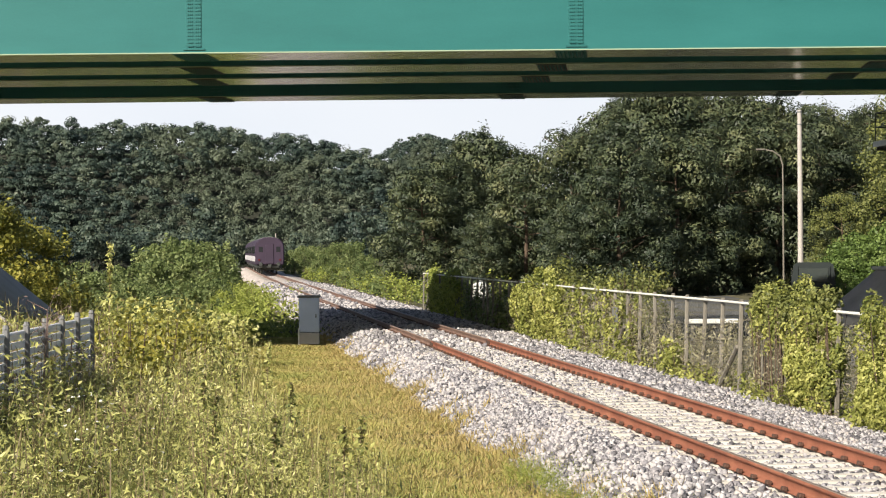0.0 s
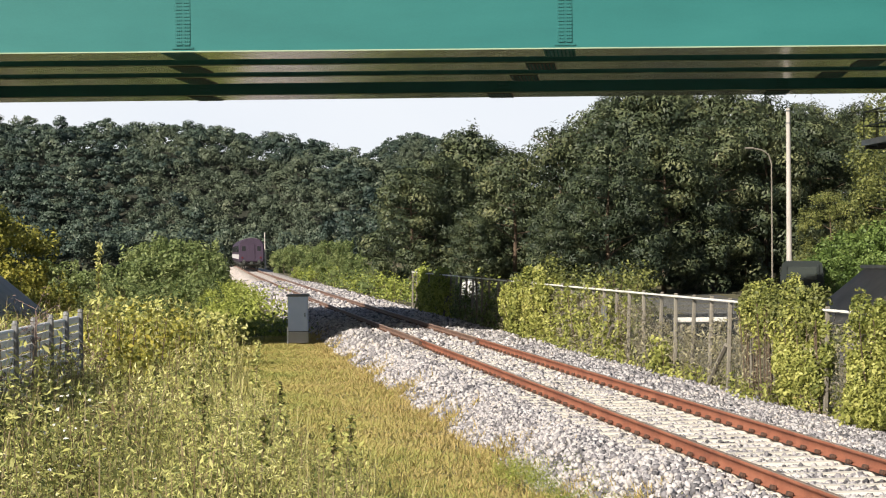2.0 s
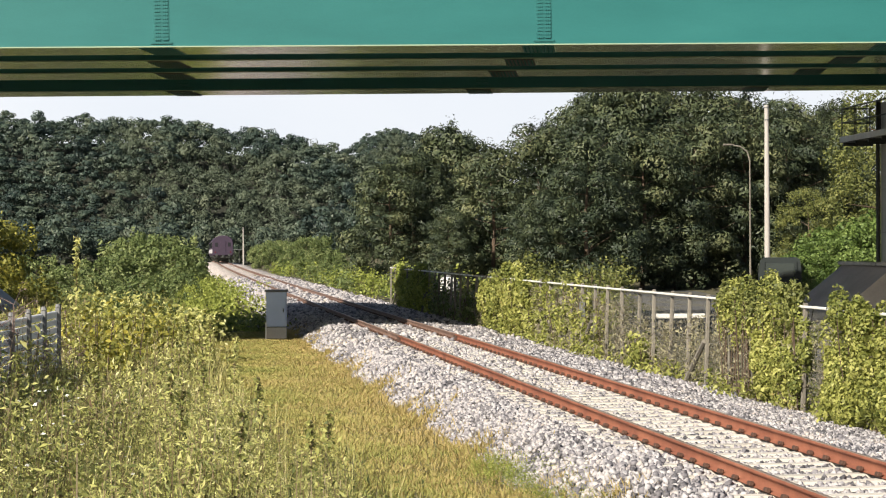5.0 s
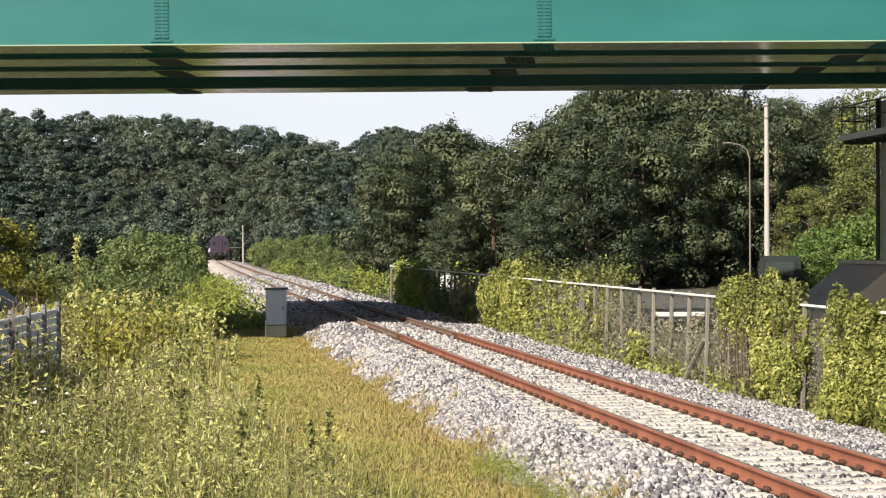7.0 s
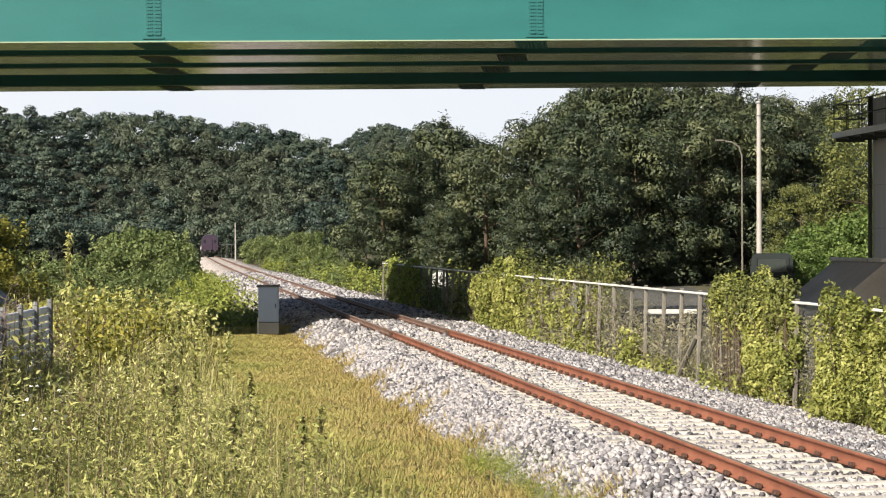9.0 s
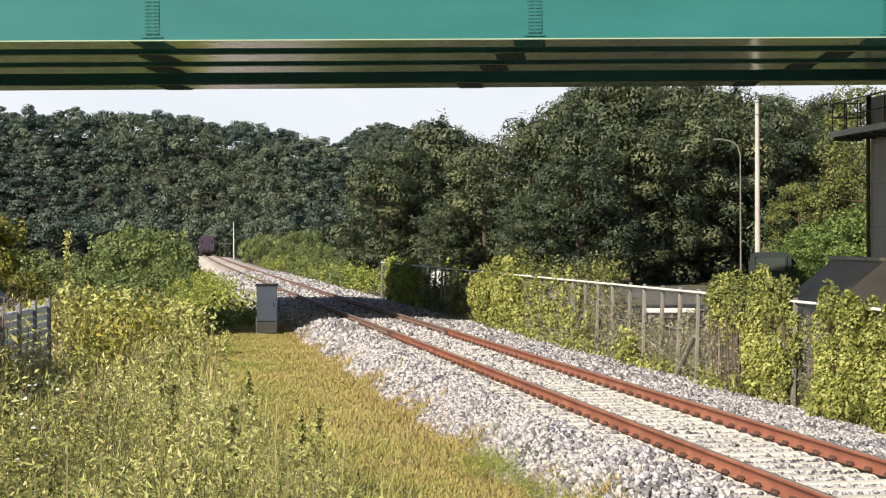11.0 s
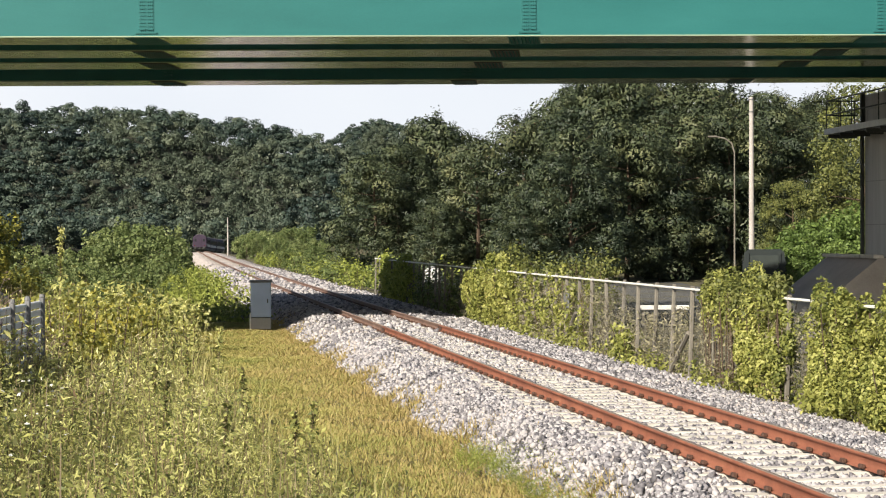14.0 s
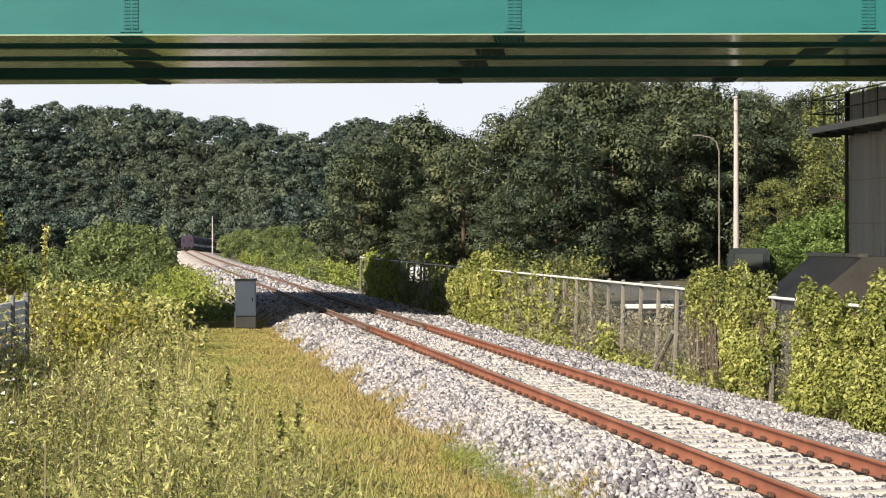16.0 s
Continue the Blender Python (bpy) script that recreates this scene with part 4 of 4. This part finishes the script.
def build_dead_weed(x, y, h, seed):
    """A dead weed: a bent stem with forking twigs and a few curled leaves."""
    rng = np.random.default_rng(seed)
    t = thing("dead_weed", pose(x, y, float(ground_z(x, y))), "dead purple-brown weed with forking twigs beside the fence", "weed", "dead weeds by the fence")
    bm, tips = bmesh.new(), []
    for k in range(4):
        a = Vector((rng.uniform(-0.1, 0.1), rng.uniform(-0.1, 0.1), -0.1))
        b = a + Vector((rng.uniform(-0.15, 0.3), rng.uniform(-0.2, 0.2), h * rng.uniform(0.75, 1.1)))
        add_rod(bm, a, b, 0.014, 0.005, 5)
        for q in range(9):
            p = a.lerp(b, rng.uniform(0.35, 1.0))
            e = p + Vector((rng.normal() * 0.2, rng.normal() * 0.2, rng.uniform(0.05, 0.35)))
            add_rod(bm, p, e, 0.007, 0.003, 4)
            tips.append(e)
    tagged(part("twig", bm, M_DEADSTEM, t), kind="stuff")
    c = np.repeat(np.array([tuple(e) for e in tips]), 7, 0) + rng.normal(size=(7 * len(tips), 3)) * 0.05
    tagged(foliage("leaf", leaves(rng, c, 0.05, 0.4), L_DEADLEAF, t, "curled brown leaves"), kind="stuff")


for k, (x, y, h) in enumerate([(-2.45, 36, 2.1), (-2.8, 35, 1.9), (-2.75, 33, 1.7), (-2.3, 39, 1.8), (-1.75, 44, 1.7)]):
    build_dead_weed(x, y, h, 300 + k)


def mound(name, seed, spots, material, label, group, leaf=0.12, density=230, thin=1.0, base=0.0):
    """Low masses of creeper leaves heaped over the ground or a fence; spots: x, y, top, radius."""
    rng = np.random.default_rng(seed)
    for x, y, top, r in spots:
        g = float(ground_z(x, y))
        hh = max(0.3, top - g)
        t = thing(name, pose(x, y, g), label, "creeper", group)
        stems = bmesh.new()
        for k in range(4):
            u = rng.normal(size=2) * r * 0.35
            add_rod(stems, (u[0] * 0.3, u[1] * 0.3, -0.1), (u[0], u[1], hh * 0.8), 0.014, 0.007, 5)
        tagged(part("stem", stems, M_BARK, t), kind="stuff")
        n = max(12, int(density * r * (r + hh) / 14))
        points, facing = [], []
        for k in range(18):
            size = r * rng.uniform(0.3, 0.62)
            c = shell(rng, 1, 1.0, 0.5)[0] * [r * thin, r * 1.05, hh * 0.46 * (1 - base)] + [0, 0, hh * (0.5 + 0.46 * base)]
            q = shell(rng, n, 1.0, 0.6) * size * [max(thin, 0.6), 1, rng.uniform(0.8, 1.5)]
            points.append(q + c)
            facing.append(q + [-0.1 * size, -0.1 * size, 0.3 * size])
        p, facing = np.concatenate(points), np.concatenate(facing)
        p[:, 2] = np.maximum(p[:, 2], 0.02)
        tagged(foliage("leaf_mass", leaves(rng, p, leaf, 0.6, facing=facing, loose=0.6), material, t), kind="stuff")


def build_creepers():
    rng = random.Random(77)
    # bright creeper over the embankment beside the ballast
    for y in range(78, 215, 9):
        spots = [(3.3 + rng.uniform(-0.5, 0.3) - k * 1.15 + 0.0005 * (y - 60) ** 1.5 / 10, y + rng.uniform(-3, 5), float(ground_z(3.3 - k * 1.15, y)) + (rng.uniform(0.4, 1.4) if y > 90 else 0.35), rng.uniform(0.6, 1.3)) for k in range(4) for _ in (0, 1)]
        mound("creeper", y, spots, L_KUDZU, "bright yellow-green creeper covering the embankment", "creepers on the embankment", 0.16, 150)
    for y in range(84, 215, 10):
        spots = [(10.4 + rng.uniform(-0.3, 1.6) + k * 1.0, y + rng.uniform(-4, 5), rng.uniform(0.5, 1.15) if y < 110 else rng.uniform(-0.1, 1.0), rng.uniform(0.5, 1.1)) for k in range(3) for _ in (0, 1)]
        mound("creeper", y + 500, spots[::2], L_KUDZU, "bright green creeper along the far fence", "creepers along the line", 0.16, 150)
        mound("creeper", y + 501, spots[1::2], L_BUSH, "darker green creeper along the far fence", "creepers along the line", 0.19, 120)
    # heaps over the fence beside the track
    fence = "vines on the fence"
    mound("fence_creeper", 900, [(9.6, y, t, 0.6) for y, t in ((58, 1.5), (59.3, 1.62), (60.6, 1.7), (61.9, 1.75), (63.2, 1.7), (64.4, 1.5))] + [(9.7, 60, 0.9, 0.7), (9.7, 63, 0.9, 0.7)], L_VINE, "yellow-green vine heaped over the wire fence", fence, 0.09, 1700, 0.6)
    mound("fence_creeper", 901, [(9.62, y, t, 0.42) for y, t in ((32.7, 1.5), (33.4, 1.62), (34.1, 1.72), (34.8, 1.7))] + [(9.56, 33.2, 0.8, 0.42), (9.55, 34.2, 0.7, 0.42)], L_VINE, "yellow-green vine heaped over the wire fence", fence, 0.066, 3600, 0.5)
    mound("fence_creeper", 909, [(9.62, 35.6, 1.68, 0.42), (9.64, 36.4, 1.62, 0.4), (9.66, 37.2, 1.52, 0.36)], L_VINE, "thin browning vine on the wire fence", fence, 0.07, 1300, 0.4, 0.5)
    mound("fence_creeper", 910, [(9.6, y, 1.72, 0.3) for y in (32.9, 33.6, 34.4, 35.2, 36.0, 36.8)], L_OLIVE, "darker vine shoots along the fence top", fence, 0.07, 900, 0.5, 0.6)
    mound("fence_creeper", 902, [(9.55, y, t, 0.5) for y, t in ((26.4, 1.5), (27.3, 1.6), (28.2, 1.62), (29.1, 1.65), (30.0, 1.6))] + [(9.5, 30.4, 0.8, 0.45), (9.5, 29.6, 0.9, 0.5), (9.5, 28.4, 0.8, 0.5), (9.5, 27.2, 0.8, 0.5)], L_VINE, "dense yellow-green vine hiding the wire fence", fence, 0.066, 3600, 0.5)
    mound("fence_creeper", 903, [(9.7, y, 1.5 + 0.1 * math.sin(y), 0.42) for y in (48.2, 49.6, 51, 52.4, 53.8, 55.2, 56.6)], L_VINE, "thin vine trailing over the top of the fence", fence, 0.10, 480, 0.6)
    mound("fence_creeper", 911, [(9.75, y, 0.85 + 0.2 * math.sin(y * 2.1), 0.5) for y in (66.6, 68.2, 69.8, 71.4, 75.6, 77.0, 78.4)] + [(9.8, y, 0.25, 0.7) for y in (67.4, 70.2, 73.0, 74.6, 77.6)], L_BUSH, "dark green vine on the shaded stretch of fence", fence, 0.13, 300, 0.5)
    mound("fence_creeper", 912, [(9.7, y, 1.35 + 0.15 * math.sin(y), 0.7) for y in (81.0, 82.8, 84.6, 86.4, 88.4, 90.4)], L_KUDZU, "bright green vine hiding the fence past the bridge", fence, 0.14, 640, 0.5)
    mound("fence_creeper", 904, [(9.6, 43.8, 0.6, 0.36), (9.6, 43.3, 0.35, 0.36)], L_VINE, "small vine climbing the fence", fence, 0.10, 620)
    # dry tangle of dead stems and grass caught in the wire
    g = np.random.default_rng(66)
    n = 34000
    y = g.uniform(26, 68, n)
    z = -0.38 + (1.5 - 0.4 * np.exp(-((y - 42.5) / 3.5) ** 2)) * g.random(n) ** 1.9
    c = np.stack([9.70 + 0.10 * g.normal(size=n) + 0.1 * np.sin(y * 3), y, z], -1)
    tagged(foliage("dry_tangle", leaves(g, c, 0.085, 0.3), L_TANGLE), "dull brown and green stems tangled in the fence wire", "dry plants", kind="stuff")
    mound("shrub_heap", 905, [(10.5, 60, 1.95, 1.0), (11.0, 57, 1.9, 0.9), (10.4, 63, 1.8, 0.9), (11.7, 58, 2.0, 0.9)], L_OLIVE, "olive-green shrub heap behind the fence", "shrubs behind the fence", 0.11, 420)
    mound("shrub_heap", 906, [(-1.3, 44, 1.25, 0.7), (-0.7, 47, 1.15, 0.8), (-1.8, 48, 1.25, 0.8), (0.0, 50, 0.9, 0.7)], L_YELLOW, "yellowing shrub rising out of the weeds", "shrubs in the verge", 0.12, 330)
    mound("shrub_heap", 907, [(0.9, 56, 0.55, 0.8), (0.2, 60, 0.7, 0.9), (-1.2, 58, 0.9, 0.9), (-2.4, 62, 1.0, 1.0), (-0.6, 66, 0.8, 1.0)], L_WEED, "weedy shrub at the end of the verge", "shrubs in the verge", 0.13, 260)
    mound("ground_creeper", 908, [(9.7 + 0.2 * math.sin(y), y, -0.1, 0.4) for y in range(27, 66, 1)], L_VINE, "low creeper and grass along the foot of the fence", "vines on the fence", 0.09, 380)


build_creepers()


# ======== fences ========
def build_track_fence():
    bm = boxed((0.072, 0.072, 2.0), (0, 0, 0.72), bevel=0.012)
    post = bpy.data.meshes.new("fence_post")
    bm.to_mesh(post)
    bm.free()
    post.materials.append(M_POST)
    f = thing("wire_fence", pose(9.62, 32.5, 0), "wire mesh fence on concrete posts beside the track", "fence")
    rng = random.Random(3)
    ys = [-4.5 + 1.5 * k for k in range(45)]
    for k, y in enumerate(ys):
        p = new("fence_post", post)
        p.parent = f
        p.location, p.rotation_euler = (rng.uniform(-0.03, 0.03), y, -0.38), (radians(rng.uniform(-1, 1)), radians(rng.uniform(0, 3)), 0)
        if k % 7 == 0 and k:
            part("brace", rod((-0.12, y + 1.45, -0.45), (-0.05, y, 0.5), 0.045, sides=6), M_POST, f)
        if k < len(ys) - 1:
            part("top_rail", rod((0.0, y, 1.28), (0.0, y + 1.5, 1.28), 0.023, sides=6), M_RAILTUBE, f, "white tube along the fence top")
    n, pitch = 0, 0.055
    vs = []
    for y in np.arange(ys[0], ys[-1] - 1.7, pitch):
        for s in (1, -1):
            a, b = (y, -0.35), (y + 1.6, 1.26)
            if s < 0:
                a, b = (y, 1.26), (y + 1.6, -0.35)
            w = 0.0026
            vs.append([(0.06, a[0], a[1] - w), (0.06, b[0], b[1] - w), (0.06, b[0], b[1] + w), (0.06, a[0], a[1] + w)])
    tagged(foliage("wire_mesh", np.array(vs), M_WIRE, f), kind="stuff")
    part("sign_plate", boxed((0.02, 0.62, 0.34), (-0.09, 49.9 - 32.5, 0.75), bevel=0.004), M_STEELGREY, f, "plain grey metal plate")


build_track_fence()


def build_panel_fence():
    a, b = Vector((-4.4, 18.0, 0)), Vector((-2.02, 41.6, 0))
    f = thing("panel_fence", look((a.x, a.y, 0), (b.x, b.y, 0)) @ pose(0, 0, 0, -90, 0, 0), "pale slatted metal fence with round-topped posts", "fence")
    # local x points across, y along the fence
    f.matrix_world = Matrix.Translation(a) @ pose(0, 0, 0, 0, 0, -math.degrees(math.atan2(b.x - a.x, b.y - a.y)))
    length = (b - a).length
    k = 0
    y = length
    while y > 0:
        p = part("post", boxed((0.10, 0.10, 1.9), (0.05, y, 0.18), bevel=0.02), M_POSTPALE, f)
        part("post_cap", rod((0.05, y, 1.13), (0.05, y, 1.19), 0.06, 0.04, 8), M_POSTPALE, p)
        if y > 1.7:
            for z in np.arange(-0.55, 1.0, 0.14):
                part("slat", boxed((0.03, 1.6, 0.108), (0.02, y - 0.85, z), bevel=0.006), M_WHITEFENCE, f)
            part("top_rail", rod((0, y - 1.65, 1.02), (0, y - 0.05, 1.02), 0.045, sides=8), M_WHITEFENCE, f)
        y -= 1.7


build_panel_fence()


# ======== the equipment cabinet ========
def build_cabinet():
    c = thing("equipment_cabinet", pose(3.4, 67.6, -0.56, 0, 0, -4), "grey-blue trackside equipment cabinet on a pale concrete base", "cabinet")
    part("base", boxed((0.62, 0.55, 0.34), (0, 0, 0.15), bevel=0.015), M_BASE, c)
    part("gap_strip", boxed((0.58, 0.46, 0.03), (0, 0, 0.33)), M_DARKSTEEL, c)
    part("body", boxed((0.62, 0.5, 1.07), (0, 0, 0.875), bevel=0.012), M_BOX, c)
    d = part("door", boxed((0.55, 0.02, 0.98), (0, -0.262, 0.86), bevel=0.006), M_BOX, c)
    part("handle", boxed((0.03, 0.03, 0.12), (0.21, -0.285, 0.84), bevel=0.006), M_DARKSTEEL, d, "small black handle")
    part("roof", boxed((0.72, 0.62, 0.07), (0, 0, 1.435), bevel=0.02), M_LID, c, "dark overhanging lid")
    part("leg", boxed((0.04, 0.04, 0.5), (-0.32, -0.28, 0.22)), M_RAILTUBE, c)


build_cabinet()


# ======== poles, lamp, parked truck and kerb beyond the fence ========
def build_pole(x, y, z0, z1, r, name, label, category):
    p = thing(name, pose(x, y, z0), label, category)
    part("shaft", rod((0, 0, -0.3), (0, 0, z1 - z0), r, r * 0.68, 14), M_POLE, p)
    for z in (z1 - z0 - 0.15, z1 - z0 - 0.75):
        part("band", rod((0, 0, z), (0, 0, z + 0.07), r * 0.85, sides=12), M_STEELGREY, p)
    return p


build_pole(29.28, 105, -0.6, 9.0, 0.15, "utility_pole", "tall pale concrete utility pole behind the fence", "pole")
build_pole(10.1, 285, -0.75, 4.66, 0.10, "signal_post", "slim white post beside the far track", "post")


def build_street_lamp():
    p = thing("street_lamp", pose(25.72, 95, -0.6), "thin grey street lamp with a curved arm", "street lamp")
    part("pole", rod((0, 0, -0.1), (0, 0, 6.5), 0.048, 0.032, 10), M_POST, p)
    arm = bmesh.new()
    pts = [(0, 0, 6.5), (-0.12, 0, 6.9), (-0.42, 0, 7.12), (-0.85, 0, 7.2)]
    for a, b in zip(pts, pts[1:]):
        add_rod(arm, a, b, 0.035)
    part("arm", arm, M_POST, p)
    part("lamp_head", boxed((0.42, 0.16, 0.09), (-1.0, 0, 7.2), bevel=0.03), M_POST, p)


build_street_lamp()


def build_truck():
    t = thing("parked_truck", pose(25.65, 90, -0.62, 0, 0, -16), "dark green truck parked beyond the fence", "truck")
    bm = bmesh.new()
    pts = [(-0.95, 0.55), (0.95, 0.55), (0.95, 1.35), (0.85, 2.15), (0.7, 2.26), (-0.7, 2.26), (-0.85, 2.15), (-0.95, 1.35)]
    a = [bm.verts.new((px * 0.97, -0.75, pz)) for px, pz in pts]
    b = [bm.verts.new((px * 0.97, 0.75, pz)) for px, pz in pts]
    for i in range(8):
        bm.faces.new([a[i], a[(i + 1) % 8], b[(i + 1) % 8], b[i]])
    bm.faces.new(a[::-1])
    bm.faces.new(b)
    bmesh.ops.recalc_face_normals(bm, faces=bm.faces[:])
    cab = part("cab", bm, M_CAB, t)
    part("windscreen", boxed((1.2, 0.02, 0.56), (0, -0.765, 1.74), bevel=0.005), M_CABGLASS, cab, "grey-green glass")
    for s in (-1, 1):
        part("side_window", boxed((0.02, 0.9, 0.6), (s * 0.905, 0.0, 1.74)), M_GLASSDARK, cab)
        part("pillar", boxed((0.06, 0.05, 0.75), (s * 0.66, -0.775, 1.74)), M_CAB, cab)
        for yy in (-0.2, 3.2):
            part("wheel", rod((s * 0.62, yy, 0.38), (s * 0.85, yy, 0.38), 0.38, sides=16), M_DARKSTEEL, t)
    part("cargo_bed", boxed((1.7, 3.4, 0.5), (0, 2.7, 0.95), bevel=0.03), M_CAB, t)


build_truck()
barrier = thing("barrier_rail", pose(13.7, 58, -0.6, 0, 0, -8), "white horizontal rail on two short posts beyond the fence", "barrier")
part("rail", boxed((1.45, 0.08, 0.13), (0, 0, 0.9), bevel=0.02), M_ROADWHITE, barrier)
for k in (-0.5, 0.5):
    part("post", boxed((0.08, 0.08, 0.95), (k, 0.085, 0.4), bevel=0.01), M_POST, barrier)
lane = part("road", boxed((5.0, 170, 0.03), (17.0, 45, -0.575), (0, 0, -8)), M_ASPHALT)
tagged(lane, "grey service lane behind the fence", "road", kind="structure")
# Tank form is made up for an unidentified pale patch behind the fence.
tank = thing("water_tank", pose(11.85, 92, -0.6, 0, 0, 12), "unidentified pale object behind the shaded fence, shaped as a rounded tank", "tank")
shell_bm = rod((0, 0, 0.45), (0, 0, 1.35), 0.42, sides=20)
add_rod(shell_bm, (0, 0, 1.35), (0, 0, 1.5), 0.42, 0.2, 20)
part("vessel", shell_bm, M_RAILTUBE, tank)
part("cap", rod((0, 0, 1.5), (0, 0, 1.58), 0.16, sides=14), M_STEELGREY, tank)
part("stand", boxed((0.9, 0.9, 0.5), (0, 0, 0.2), bevel=0.02), M_POST, tank)
bar = thing("guard_rail", pose(19.0, 585, -3.3), "grey guard rail beyond the far curve", "guard rail")
part("rail", boxed((4.0, 0.1, 0.16), (0, 0, 4.6), bevel=0.03), M_STEELGREY, bar)
for k in range(4):
    part("post", boxed((0.12, 0.12, 4.9), (-2.0 + k * 1.33, 0.12, 2.2)), M_DARKSTEEL, bar)


# ======== the departing train ========
def build_coach():
    c = thing("railway_coach", pose(0, 0, 0), "dark purple passenger coach of the departing train", "railway coach", "coaches of the train")
    L = 20.6
    prof = [(-1.40, 0.95), (1.40, 0.95), (1.46, 1.4), (1.46, 2.75), (1.36, 3.15), (1.05, 3.5), (0.55, 3.68), (0, 3.73), (-0.55, 3.68), (-1.05, 3.5), (-1.36, 3.15), (-1.46, 2.75), (-1.46, 1.4)]

    def hull(points, y0, y1, inset):
        bm = bmesh.new()
        rings = []
        for y, s in ((y0, inset), (y0 + 0.12, 1), (y1 - 0.12, 1), (y1, inset)):
            rings.append([bm.verts.new((px * s, y, 2.3 + (pz - 2.3) * s)) for px, pz in points])
        for r1, r2 in zip(rings, rings[1:]):
            for i in range(len(points)):
                bm.faces.new([r1[i], r1[(i + 1) % len(points)], r2[(i + 1) % len(points)], r2[i]])
        bm.faces.new(rings[0][::-1])
        bm.faces.new(rings[-1])
        bmesh.ops.recalc_face_normals(bm, faces=bm.faces[:])
        return bm
    body = part("body", hull(prof, 0, L, 0.94), M_COACH, c)
    roof = [(-1.1, 3.46), (1.1, 3.46), (0.58, 3.71), (0, 3.77), (-0.58, 3.71)]
    part("roof", hull(roof, 0.1, L - 0.1, 1.0), M_COACHROOF, c, "dull grey roof")
    part("gangway_door", boxed((0.8, 0.08, 2.0), (0, -0.03, 2.05), bevel=0.02), M_COACH, body, "dark end door")
    for s in (-1, 1):
        part("pale_band", boxed((0.02, L - 0.5, 0.55), (s * 1.467, L / 2, 1.55)), M_COACHWHITE, body, "pale painted band")
        for k in range(9):
            w = part("window", boxed((0.02, 1.3, 0.75), (s * 1.468, 1.9 + k * 2.1, 2.45), bevel=0.004), M_GLASSDARK, body, "dark glass")
        part("tail_lamp", rod((s * 1.05, 0.02, 1.45), (s * 1.05, -0.06, 1.45), 0.11, sides=12), M_TAIL, c, "red tail lamp")
        part("buffer", rod((s * 0.87, 0.0, 1.0), (s * 0.87, -0.5, 1.0), 0.2, 0.16, 10), M_DARKSTEEL, c)
        part("end_window", boxed((0.42, 0.03, 0.55), (s * 0.88, -0.0, 2.5), bevel=0.01), M_GLASSDARK, body, "dark glass")
    part("underframe", boxed((2.5, L - 0.6, 0.35), (0, L / 2, 0.82), bevel=0.03), M_DARKSTEEL, c)
    part("coupler", boxed((0.35, 0.6, 0.3), (0, -0.25, 0.85), bevel=0.03), M_DARKSTEEL, c)
    for yb in (3.0, L - 3.0):
        b = part("bogie", boxed((2.1, 2.9, 0.35), (0, yb, 0.58), bevel=0.04), M_DARKSTEEL, c)
        for yy in (-1.1, 1.1):
            for s in (-1, 1):
                part("wheel", rod((s * 0.69, yb + yy, 0.43), (s * 0.82, yb + yy, 0.43), 0.43, sides=18), M_DARKSTEEL, b)
    return c


coach = build_coach()
COACHES = [coach] + [copy_thing(coach, pose(0, 240 + 21.6 * k, 0)) for k in (1, 2, 3)]


def motions():
    """The train runs away along the line at a steady pace; every coach follows the bend."""
    for k, c in enumerate(COACHES):
        rows = []
        for s in range(0, 33):
            t = s * 0.5
            y0 = 222 + 17.3 * t + 21.6 * k
            y1 = y0 + 17.0
            a, b = Vector((float(track_x(y0)), y0, float(track_z(y0)))), Vector((float(track_x(y1)), y1, float(track_z(y1))))
            d = b - a
            rows.append((t, pose(a.x, a.y, a.z + 0.001, math.degrees(math.asin(d.z / d.length)), 0, -math.degrees(math.atan2(d.x, d.y)))))
        walk(c, rows)


motions()
